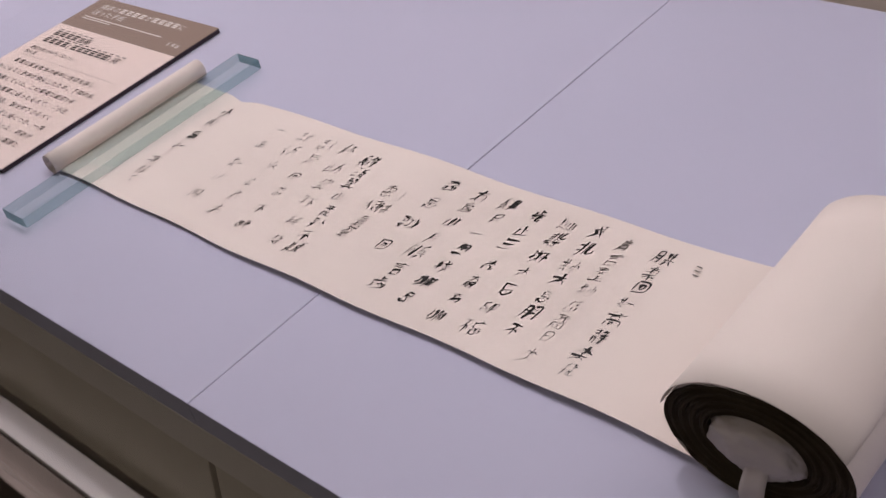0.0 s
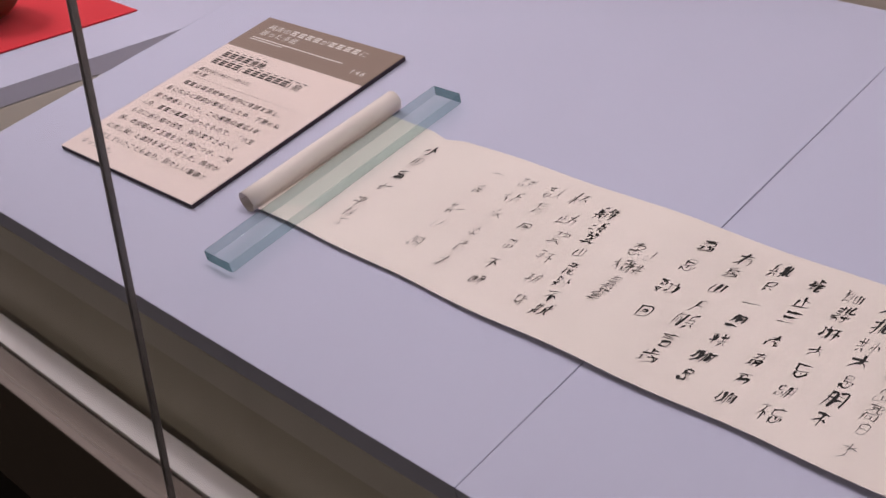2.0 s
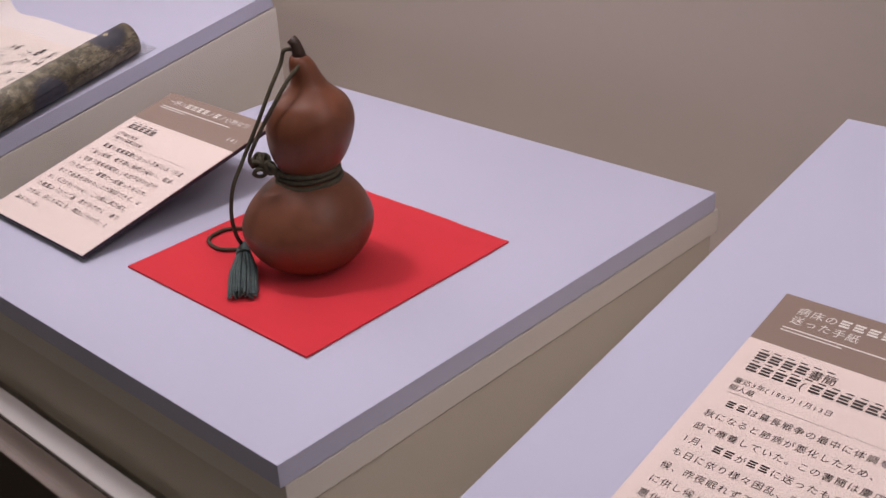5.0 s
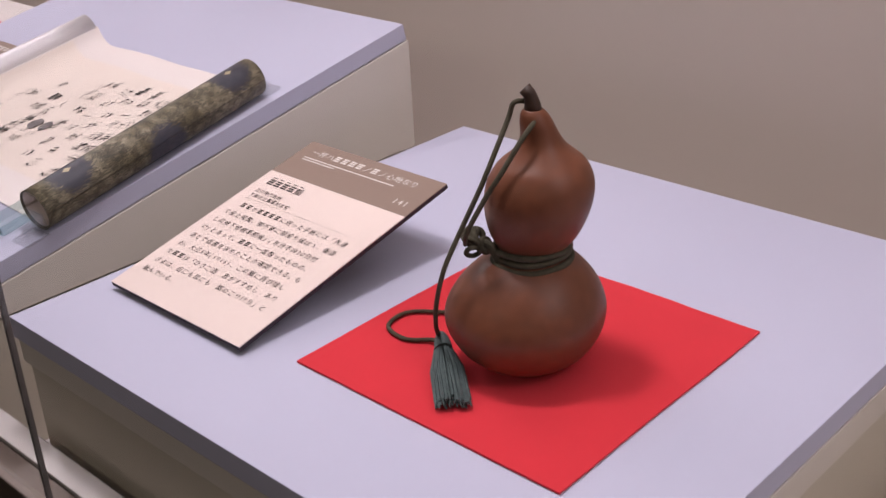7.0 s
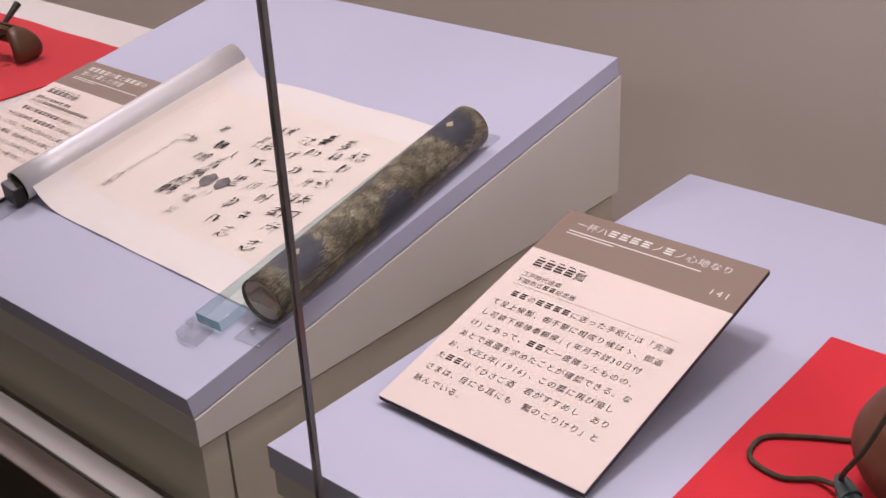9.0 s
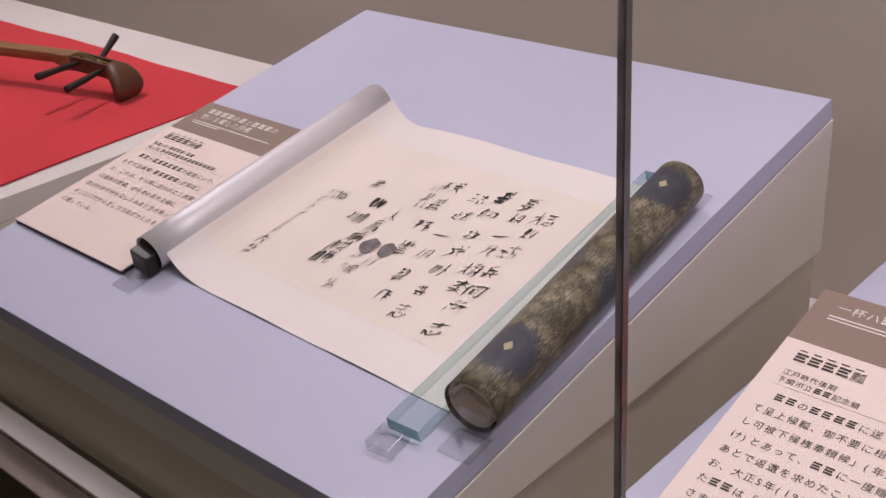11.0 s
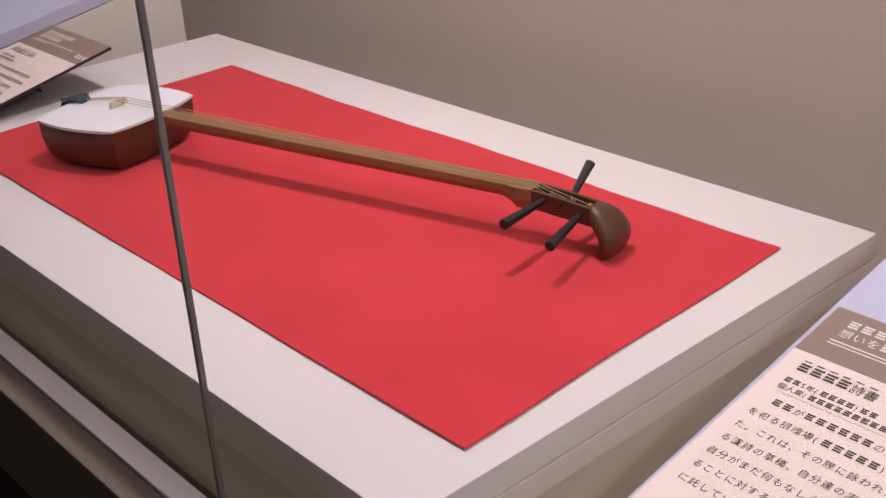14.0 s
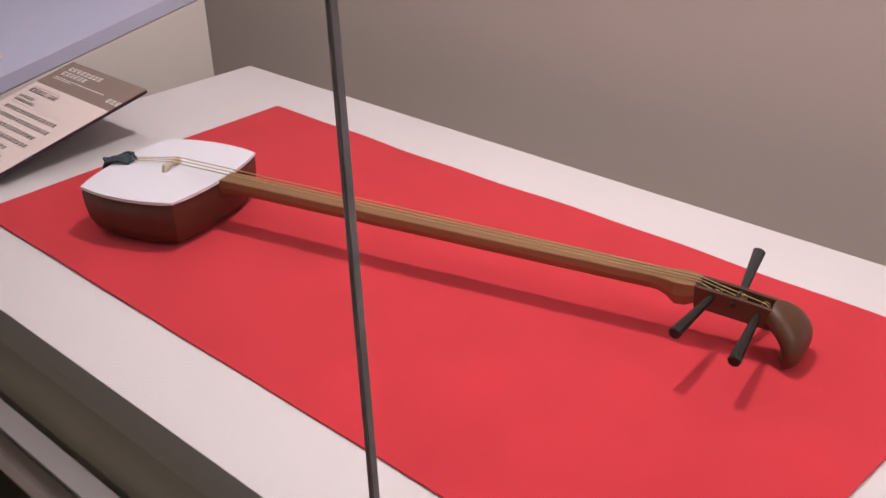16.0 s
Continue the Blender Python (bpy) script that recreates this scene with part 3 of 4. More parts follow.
def spiral_roll(x, y0, y1, radius, half, core, mat_out, mat_end, parent, name, turns=5, label=""):
    """A sagging paper roll: an outer skin, stepped layers at its ends."""
    sq = half / radius
    bm = bmesh.new()
    n = 96
    ang = [2 * math.pi * i / n for i in range(n)]
    skin = lambda a: radius * (1 + 0.010 * math.sin(a + 0.7) + 0.005 * math.sin(3 * a))
    outer = [[bm.verts.new((x + skin(a) * math.sin(a), y, half - sq * skin(a) * math.cos(a) + 0.0005 * math.sin(90 * y + 5 * a) + 0.0005 * math.sin(17 * a + 6 * math.sin(14 * y)))) for a in ang] for y in steps(y0, y1, 10)]
    for r0, r1 in zip(outer, outer[1:]):
        for k in range(n):
            bm.faces.new((r0[k], r0[(k + 1) % n], r1[(k + 1) % n], r1[k]))
    ob = part(name, bm, mat_out, parent, label, smooth=True)
    for y, sgn in ((y0, 1), (y1, -1)):
        ends = bmesh.new()
        rows = []
        for i, r in enumerate(steps(radius, core, turns * 2)):
            dy = (0.0004 + 0.0016 * (i % 2) + 0.0006 * (i % 3)) * sgn if i else 0.0
            rows.append([ends.verts.new((x + skin(a) * r / radius * math.sin(a), y + dy, half - sq * skin(a) * r / radius * math.cos(a))) for a in ang])
        rows.append([ends.verts.new((x + core * math.sin(a), y + sgn * 0.04, half - sq * core * math.cos(a))) for a in ang])
        for a, b in zip(rows, rows[1:]):
            for k in range(n):
                ends.faces.new((a[k], a[(k + 1) % n], b[(k + 1) % n], b[k]))
        # end turns get their shade from the dark end material
        part("layered_end", ends, mat_end, ob, "brown wound paper layers, darkened with painted shade")
    return ob


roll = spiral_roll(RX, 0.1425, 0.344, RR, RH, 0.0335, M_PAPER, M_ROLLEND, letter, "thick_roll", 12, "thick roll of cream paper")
lip = bmesh.new()
lipang = steps(radians(118), radians(262), 36)
sheet(lipang, steps(0.1410, 0.3455, 6), lambda a, y: (RX + (RR + 0.0016) * math.sin(a), y, RH - (RH + 0.0016) * math.cos(a) + 0.0008 * math.sin(60 * y)), 0.0006, lip)
part("loose_turn", lip, M_PAPER, letter, smooth=True)
# crumpled tissue in the core, with a paper tongue hanging out
tis = bmesh.new()
bmesh.ops.create_icosphere(tis, subdivisions=5, radius=0.0335)
for v in tis.verts:
    k = 1 + 0.16 * noise.noise(v.co * 60) + 0.13 * abs(noise.noise(v.co * 130)) - 0.06 * abs(noise.noise(v.co * 320))
    v.co = Vector((v.co.x * k, v.co.y * 0.42 * k, v.co.z * 0.72 * k)) + Vector((RX, 0.150, RH - 0.001))
part("tissue_wad", tis, M_TISSUE, letter, "crumpled white tissue stuffed in the roll", smooth=True)
ton = bmesh.new()
sheet(steps(-0.0075, 0.0075, 4), steps(0, 1, 14), lambda x, t: (RX + 0.004 + x * (1 + 0.25 * t), 0.140 - 0.010 * math.sin(math.pi * min(1, t * 0.9)), RH - 0.006 - t * (RH - 0.009) + 0.002 * math.cos(x * 260)), 0.0005, ton)
part("paper_tongue", ton, M_TISSUE, letter, "white paper strip hanging from the core", smooth=True)
rod = bmesh.new()
sheet(steps(0, 2 * math.pi * 1.93, 60), steps(0.138, 0.342, 8), lambda a, y: (1.301 + (0.0080 + 0.00026 * a) * math.cos(a), y, 0.0113 + (0.0080 + 0.00026 * a) * math.sin(a)), 0.0003, rod)
part("thin_roll", rod, M_PAPER, letter, "thin tightly rolled end", smooth=True)

ink = Print()
pale_ink = Print()
rng = random.Random(11)
on_letter = lambda x, y: letter_y((x - LX0) / (LX1 - LX0), min(1, max(0, (y - 0.144) / 0.19)))[2] + 0.0009
COLS_DARK = [(1.916, 0.312, 1.925, 0.171, "??回?高静??"), (1.852, 0.313, 1.863, 0.185, "成批?大思朋不"), (1.824, 0.312, 1.832, 0.173, "???大忘??"), (1.793, 0.312, 1.801, 0.169, "?止三??高?"),
             (1.763, 0.311, 1.764, 0.173, "?只一???息"), (1.732, 0.310, 1.731, 0.176, "有?山月?言?"), (1.696, 0.308, 1.698, 0.217, "?思?回"), (1.600, 0.303, 1.630, 0.172, "???山??不?"), (1.389, 0.299, 1.396, 0.231, "小田??")]
COLS_PALE = [(1.880, 0.313, 1.891, 0.171, "?言????白?"), (1.665, 0.271, 1.656, 0.212, "止???"), (1.568, 0.307, 1.606, 0.174, "??????"), (1.540, 0.304, 1.561, 0.173, "??回?不?"), (1.509, 0.303, 1.518, 0.175, "??水??有"),
             (1.476, 0.302, 1.478, 0.184, "一??山?"), (1.390, 0.202, 1.397, 0.171, "平??"), (1.650, 0.276, 1.651, 0.252, "??")]
write(ink, rng, COLS_DARK, 0.0180, on_letter, 1.7)
write(pale_ink, rng, COLS_PALE, 0.0175, on_letter, 1.05)
ink.put("brush_writing", M_INK, letter, "black brush marks", kind="stuff")
pale_ink.put("pale_writing", M_INK2, letter, "thin faded brush marks", kind="stuff")
seal = Print()
for k in range(3):
    seal.bar(1.944 + 0.001 * k, 1.949 + 0.001 * k, 0.314 - 0.005 * k, 0.3153 - 0.005 * k, 0.0030)
seal.put("small_mark", M_INK2, letter, kind="stuff")

# the glass weight over the letter's thin end
weight = thing("glass_weight", SLOPE @ pose(1.330, 0.0645, 0.0040, 0, 0, 1.0), "long clear greenish glass bar holding the letter down", "paperweight", "glass bars")
part("bar", edged(box(0, 0.036, 0, 0.314, 0, 0.0115, 0.0006), ends=True), [M_GBAR, M_GEDGE, M_GEND], weight, "clear greenish glass")

# ---- red cloth and gourd ----


def cloth(name, x0, x1, y0, y1, m, mat, label, skew, waves, th=0.0022):
    t = thing(name, m, label, "cloth")

    def at(u, v):
        x = x0 + (x1 - x0) * u + skew * (v - 0.5) + waves * math.sin(9 * v + 1)
        y = y0 + (y1 - y0) * v + waves * (math.sin(13 * u) + 0.6 * math.sin(37 * u + 1)) * (0.3 + v)
        return (x, y, 0.0006 + waves * 0.5 * (1 + math.sin(8 * u + 3 * v)))
    part("felt_sheet", sheet(steps(0, 1, 60), steps(0, 1, 40), at, th), mat, t, smooth=False)
    return t


cloth("red_cloth", 0.315, 0.635, 0.132, 0.453, FLAT, M_RED, "square bright red felt cloth under the gourd", -0.004, 0.0004)
cloth("red_cloth", -2.190, -1.032, 0.103, 0.625, FLAT, M_RED2, "long red blanket cloth under the shamisen", -0.022, 0.0014)

GX, GY = 0.488, 0.272
gourd = thing("bottle_gourd", pose(GX, GY, 1.0030), "brown polished bottle gourd with a dark green cord", "gourd")


def lean(z):
    """The gourd's axis leans a little towards the back."""
    k = 0.0212 * max(0, min(1, (z - 0.05) / 0.17)) ** 1.05 - 0.010 * max(0, (z - 0.205) / 0.04)
    return (0.68 * k, 0.73 * k)



knots = [(0.0, 0.0), (0.024, 0.0004), (0.040, 0.005), (0.0590, 0.019), (0.0705, 0.036), (0.0748, 0.052), (0.0725, 0.067), (0.0630, 0.085), (0.0485, 0.101), (0.0350, 0.110),
         (0.0300, 0.1155), (0.0325, 0.122), (0.0405, 0.135), (0.0460, 0.151), (0.0487, 0.168), (0.0470, 0.184), (0.0400, 0.198), (0.0292, 0.208), (0.0208, 0.217), (0.0168, 0.227), (0.0146, 0.237), (0.0118, 0.245), (0.0085, 0.2490)]
prof = [(max(0.0005, v.x), v.y) for v in spline([(r, z, 0) for r, z in knots], 4)]
g = lathe(prof, 64, centre=lean)
for v in g.verts:
    k = 1 + 0.012 * noise.noise(Vector((v.co.x * 14, v.co.y * 14, v.co.z * 9)))
    cx, cy = lean(v.co.z)
    v.co.x, v.co.y = cx + (v.co.x - cx) * k, cy + (v.co.y - cy) * k
part("body", g, M_GOURD, gourd, "glossy brown gourd skin", smooth=True)
nx, ny = lean(0.247)
part("stopper", tube([(nx, ny, 0.244), (nx - 0.001, ny, 0.254), (nx - 0.003, ny - 0.001, 0.262), (nx - 0.007, ny - 0.003, 0.267)], 0.005, 12, taper=[0.0085, 0.0070, 0.0058, 0.0060]), M_STOP, gourd, "dark wooden stopper", smooth=True)
wx, wy = lean(0.1155)
band = bmesh.new()
for k, (dz, r) in enumerate([(-0.0055, 0.0355), (0.0, 0.0330), (0.0055, 0.0340)]):
    ring = [(wx + (r + 0.0006 * math.sin(5 * a)) * math.cos(a), wy + (r + 0.0006 * math.sin(5 * a)) * math.sin(a), 0.1150 + dz + 0.0022 * math.sin(a + k)) for a in (2 * math.pi * i / 40 for i in range(40))]
    tube(ring, 0.0031, 8, band, closed=True)
part("waist_cord", band, M_CORD, gourd, "dark green cord wound round the waist", smooth=True)
# the knot faces the front left
kx, ky, kz = -0.030, -0.031, 0.1255
kn = bmesh.new()
rk = random.Random(5)
for k in range(7):
    c = Vector((kx + rk.uniform(-0.008, 0.008), ky + rk.uniform(-0.008, 0.006), kz + rk.uniform(-0.006, 0.008)))
    ax = Vector((rk.uniform(-1, 1), rk.uniform(-1, 1), rk.uniform(-1, 1))).normalized()
    q = Vector((0, 0, 1)).rotation_difference(ax)
    tube([c + q @ Vector((0.0065 * math.cos(a), 0.0065 * math.sin(a), 0)) for a in (2 * math.pi * i / 16 for i in range(16))], 0.0024, 7, kn, closed=True)
for k in range(3):
    tube(spline([(kx + 0.002, ky + 0.003, kz - 0.004 * k + 0.003), (kx + 0.016, ky + 0.004, kz - 0.003 * k), (wx - 0.012, wy - 0.031, 0.1155 - 0.004 * k)], 5), 0.0028, 7, kn)
part("knot", kn, M_CORD, gourd, "knotted dark green cord", smooth=True)
sx, sy = nx - 0.006, ny - 0.004
c1 = spline([(sx + 0.003, sy + 0.006, 0.254), (sx - 0.008, sy - 0.004, 0.2545), (-0.011, -0.004, 0.240), (-0.010, -0.024, 0.215), (-0.014, -0.040, 0.186), (-0.025, -0.060, 0.143),
              (-0.031, -0.074, 0.113), (-0.044, -0.072, 0.075), (-0.060, -0.058, 0.040), (-0.067, -0.046, 0.020)], 8)
part("cord", tube(c1, 0.0023, 8), M_CORD, gourd, "hanging dark green cord", smooth=True)
c2 = spline([(sx + 0.004, sy + 0.010, 0.250), (sx + 0.013, sy + 0.002, 0.245), (0.014, -0.016, 0.230), (0.007, -0.034, 0.205), (-0.005, -0.044, 0.180), (-0.018, -0.055, 0.148), (kx - 0.002, ky - 0.012, 0.128)], 8)
part("cord", tube(c2, 0.0023, 8), M_CORD, gourd, "hanging dark green cord", smooth=True)
c3 = spline([(-0.066, 0.042, 0.004), (-0.092, 0.030, 0.003), (-0.124, 0.012, 0.003), (-0.150, -0.010, 0.003), (-0.145, -0.041, 0.003), (-0.114, -0.049, 0.003), (-0.090, -0.035, 0.004), (-0.070, -0.043, 0.012)], 8)
part("cord", tube(c3, 0.0023, 8), M_CORD, gourd, "looped dark green cord lying on the cloth", smooth=True)
ta = bmesh.new()
t0, t1 = Vector((-0.067, -0.045, 0.020)), Vector((0.004, -0.106, 0.004))
tube(spline([t0 + Vector((-0.003, 0.003, 0.001)), t0 + (t1 - t0) * 0.12, t0 + (t1 - t0) * 0.2], 4), 0.008, 12, ta, taper=[0.004, 0.0055, 0.0068, 0.0078, 0.0084, 0.0086, 0.0088, 0.009, 0.009])
across = Vector((t1.y - t0.y, t0.x - t1.x, 0)).normalized()
for k in range(170):
    s = rk.uniform(-1, 1)
    lift = rk.uniform(0.0, 1.0) * math.sqrt(max(0, 1 - s * s))
    e = t0 + (t1 - t0) * rk.uniform(0.90, 1.06) + across * s * 0.0165 + Vector((0, 0, 0.010 * lift - 0.0005))
    a = t0 + (t1 - t0) * 0.08 + across * s * 0.0065 + Vector((0, 0, 0.006 * lift - 0.002))
    mid = (a + e) / 2 + across * s * 0.004 + Vector((0, 0, 0.003 * lift)) + across * rk.uniform(-0.001, 0.001)
    tube([a, mid, e], 0.0009, 4, ta)
part("tassel", ta, M_TASSEL, gourd, "faded blue-green thread tassel")

# ---- the poem: a hanging scroll partly unrolled on the sloping top ----
poem = thing("poem_scroll", SLOPE @ pose(0, 0, 0.0003), "mounted poem scroll with silver roller end and brocade roll", "scroll")
TXC, TR = -0.598, 0.0205
PY0, PY1 = 0.136, 0.497


def poem_at(x, v):
    e = max(0.0, (x - (TXC + TR * 0.9)))
    h = 0.0012 + 0.021 * math.exp(-(e / 0.022) ** 1.3) + 0.0022 * math.exp(-((x + 0.50) / 0.05) ** 2) * (1 - abs(2 * v - 1)) + 0.0008 * math.sin(40 * x)
    y0 = PY0 - 0.010 * (x + 0.62) / 0.42 + 0.006 * math.exp(-(e / 0.03))
    y1 = PY1 - 0.004 * (x + 0.62) / 0.42 + 0.008 * math.exp(-((x + 0.585) / 0.02) ** 2) - 0.004 * math.exp(-((x + 0.53) / 0.025) ** 2)
    return (x, y0 + (y1 - y0) * v, h)


part("mount_sheet", sheet(steps(TXC + TR * 0.9, -0.150, 110), steps(0, 1, 24), poem_at, 0.0006), M_PAPER2, poem, "pale mounting paper")
part("poem_paper", sheet(steps(-0.575, -0.215, 40), steps(0.145, 0.865, 16), lambda x, v: tuple(Vector(poem_at(x, v)) + Vector((0, 0, 0.00075))), 0.0001), M_PAPER3, poem, "tanned old paper")
sil = bmesh.new()
n = 64
sheet(steps(radians(-40), radians(300), n), steps(PY0 - 0.004, PY1 + 0.003, 6), lambda a, y: (TXC + (TR + 0.0008 * a / 5) * math.cos(a), y, TR + (TR + 0.0008 * a / 5) * math.sin(a)), 0.0006, sil)
part("silver_roll", sil, M_SILVER, poem, "silvery grey rolled paper", smooth=True)
core = lathe([(TR * 0.93, 0), (TR * 0.93, PY1 - PY0 + 0.002)], 32)
# same brown with painted shade inside the silver roll
part("inner_turns", core, M_ROLLEND, poem, "brown wound paper layers, darkened with painted shade", m=Matrix.Translation((TXC, PY0 - 0.001, TR)) @ Matrix.Rotation(-math.pi / 2, 4, "X"))
for y, sg in ((PY0 - 0.004, -1), (PY1 + 0.003, 1)):
    hw = 0.0135 if sg < 0 else 0.008
    kb = prism([(-hw, -hw), (hw, -hw), (hw, hw), (-hw, hw)], min(0, sg * (0.3 + 0.8 * (sg < 0)) * 0.014), max(0, sg * 0.3 * 0.014), "y", 0.0016)
    part("roller_knob", kb, M_BLACK, poem, "black lacquered roller end", m=Matrix.Translation((TXC + 0.001, y, TR - 0.003)) @ Matrix.Rotation(radians(12), 4, "Y"))
ASKEW = Matrix.Translation((-0.149, 0.478, 0)) @ Matrix.Rotation(radians(3.7), 4, "Z") @ Matrix.Translation((-BX, -0.478, 0))
br = bmesh.new()
sheet(steps(0, 2 * math.pi, 72), steps(0.118, 0.478, 10), lambda a, y: (BX + (BR - 0.001 + 0.0009 * math.sin(2 * a)) * math.cos(a), y, BR + (BR - 0.001 + 0.0007 * math.sin(2 * a)) * math.sin(a)), 0.0008, br)
part("brocade_roll", br, M_BROCADE, poem, "olive and gold brocade roll with blue medallions", smooth=True, m=ASKEW)
lining = bmesh.new()
sheet(steps(0, 2 * math.pi * 1.9, 80), (0.1205, 0.160), lambda a, y: (BX + BR * (0.92 - 0.022 * a) * math.cos(a + 0.6), y, BR + BR * (0.92 - 0.022 * a) * math.sin(a + 0.6)), 0.0005, lining)
part("wound_paper", lining, M_PAPER3, poem, "pale wound paper turns", smooth=True, m=ASKEW)
inner = lathe([(BR * 0.90, 0), (BR * 0.62, 0.004), (BR * 0.30, 0.0005), (BR * 0.30, 0.33)], 40)
part("roll_core", inner, M_TISSUE, poem, "pale wound paper core", m=ASKEW @ Matrix.Translation((BX, 0.139, BR)) @ Matrix.Rotation(-math.pi / 2, 4, "X"))
for y in (0.172, 0.437):
    a0 = radians(78)
    ring = []
    for da, dy in ((0, -0.0065), (0.16, 0), (0, 0.0065), (-0.16, 0)):
        ring.append((BX + (BR + 0.0004) * math.cos(a0 + da), y + dy, BR + (BR + 0.0004) * math.sin(a0 + da)))
    loz = Print()
    loz.add(ring, [(0, 1, 2, 3)])
    loz.put("lozenge", M_GOLD, poem, "pale gold lozenge", m=ASKEW)
pin, pgrey = Print(), Print()
on_poem = lambda x, y: poem_at(x, min(1, max(0, (y - PY0) / (PY1 - PY0))))[2] + 0.0019
rng = random.Random(23)
write(pin, rng, [(-0.261, 0.396, -0.246, 0.198, "?烈?兵何所志"), (-0.293, 0.408, -0.268, 0.262, "要?一死??"), (-0.327, 0.407, -0.293, 0.205, "????功成?共志"[2:]), (-0.352, 0.398, -0.329, 0.215, "??一??作"),
                 (-0.396, 0.402, -0.364, 0.287, "????"), (-0.480, 0.364, -0.504, 0.327, "??"), (-0.451, 0.339, -0.452, 0.302, "??"), (-0.419, 0.324, -0.435, 0.235, "人五???")], 0.0235, on_poem, 1.4)
write(pgrey, rng, [(-0.408, 0.391, -0.405, 0.355, "???"), (-0.519, 0.333, -0.522, 0.209, "平?小?三月??"), (-0.399, 0.258, -0.394, 0.207, "???"), (-0.368, 0.296, -0.389, 0.231, "????")], 0.0165, on_poem, 1.1)
pin.put("brush_writing", M_INK, poem, "black brush marks", kind="stuff")
pgrey.put("pale_writing", M_INK2, poem, "thin faded brush marks", kind="stuff")
for bx, by, rx, ry in ((-0.401, 0.273, 0.0105, 0.0135), (-0.379, 0.276, 0.0090, 0.0125)):
    pts = [(bx + rx * (1 + 0.14 * math.sin(3 * a + bx * 50)) * math.cos(a), by + ry * (1 + 0.1 * math.sin(4 * a)) * math.sin(a), on_poem(bx, by) + 0.0002) for a in (2 * math.pi * k / 24 for k in range(24))]
    blot = Print()
    blot.add(pts, [tuple(range(24))])
    blot.put("ink_blot", M_STAIN, poem, "grey ink blot")

gb = thing("glass_weight", SLOPE @ pose(-0.192, 0.082, 0.0032, 0, 0, 2.0), "long clear glass bar beside the brocade roll", "paperweight", "glass bars")
part("bar", edged(box(0, 0.036, 0, 0.420, 0, 0.0125, 0.0006), ends=True), [M_GBAR, M_GEDGE, M_GEND], gb, "clear greenish glass")


def stop_block(m, w, d, h, label, upright=0.0):
    s = thing("acrylic_stop", m, label, "acrylic stop", "clear acrylic stops")
    part("foot", edged(box(0, w, 0, d, 0, h, 0.0008)), [M_ACRYL, M_AEDGE], s)
    part("pin", lathe([(0.0024, 0), (0.0024, 0.006), (0.0045, 0.0065), (0.0045, 0.009), (0.002, 0.0105)], 14), M_ACRYL, s, m=Matrix.Translation((w * 0.45, d * 0.45, h + 0.0001)))
    if upright:
        part("upright_plate", edged(box(0.002, w, d, d + 0.003, 0, upright, 0.0005)), [M_AEDGE, M_ACRYL], s)
    return s


stop_block(SLOPE @ pose(-0.192, 0.054, 0.0003, 0, 0, 4), 0.027, 0.026, 0.012, "small clear acrylic block against the glass bar")
stop_block(SLOPE @ pose(-0.139, 0.084, 0.0003, 0, 0, 3), 0.034, 0.030, 0.003, "clear acrylic foot with an upright plate at the roll", 0.028)
stop_block(SLOPE @ pose(-0.620, 0.088, 0.0003, 0, 0, 0), 0.034, 0.036, 0.002, "clear acrylic plate at the silver roller end")
stop_block(SLOPE @ pose(-0.130, 0.507, 0.0003, 0, 0, 183), 0.034, 0.024, 0.003, "clear acrylic foot with an upright plate at the roll", 0.026)

# ---- shamisen ----
UX = Vector((0.968, 0.250, 0)).normalized()
S_O = Vector((-1.897, 0.298, 1.0040))                         # where the neck leaves the drum
SHM = Matrix.Translation(S_O) @ Matrix.Rotation(math.atan2(UX.y, UX.x), 4, "Z")
sham = thing("shamisen", SHM, "shamisen with white skin, brown neck and black pegs", "shamisen")


def drum_outline(lx, ly, bulge, n=10):
    pts = []
    corners = [(-lx, -ly), (0, -ly), (0, ly), (-lx, ly)]
    for (ax, ay), (bx, by) in zip(corners, corners[1:] + corners[:1]):
        for i in range(n):
            t = i / n
            k = bulge * 4 * t * (1 - t)
            ox, oy = (by - ay), -(bx - ax)
            ln = math.hypot(ox, oy)
            pts.append((ax + (bx - ax) * t + ox / ln * k, ay + (by - ay) * t + oy / ln * k))
    return pts


DL, DWD, DHT = 0.143, 0.0865, 0.063
DRUM = Matrix.Translation((0.013, -0.006, 0)) @ Matrix.Rotation(radians(4.5), 4, "Z")   # the drum sits a little askew
db = bmesh.new()
rows = []
for z, k, _ in spline([(0.0045, 0.85, 0), (0.010, 0.90, 0), (0.022, 0.955, 0), (0.040, 0.99, 0), (0.055, 1.0, 0), (DHT, 0.992, 0)], 5):
    rows.append([db.verts.new((-DL / 2 + (x + DL / 2) * k, y * k, z)) for x, y in drum_outline(DL, DWD, 0.011)])
for r0, r1 in zip(rows, rows[1:]):
    for k in range(len(r0)):
        db.faces.new((r0[k], r0[(k + 1) % len(r0)], r1[(k + 1) % len(r0)], r1[k]))
db.faces.new(rows[0][::-1])
db.faces.new(rows[-1])
part("drum_body", db, M_WOODD, sham, "dark red-brown wooden drum frame", m=DRUM)
part("drum_skin", prism(drum_outline(DL + 0.002, DWD + 0.001, 0.0115), DHT + 0.0002, DHT + 0.0042, "z", 0.0016), M_SKIN, sham, "taut white drum skin", m=DRUM @ Matrix.Translation((0.001, 0, 0)))
part("under_skin", prism(drum_outline(DL - 0.044, DWD - 0.028, 0.008), 0.0004, 0.0050, "z", 0.001), M_SKIN, sham, "white skin on the underside", m=DRUM @ Matrix.Translation((-0.022, 0, 0)))
NECK = 0.646
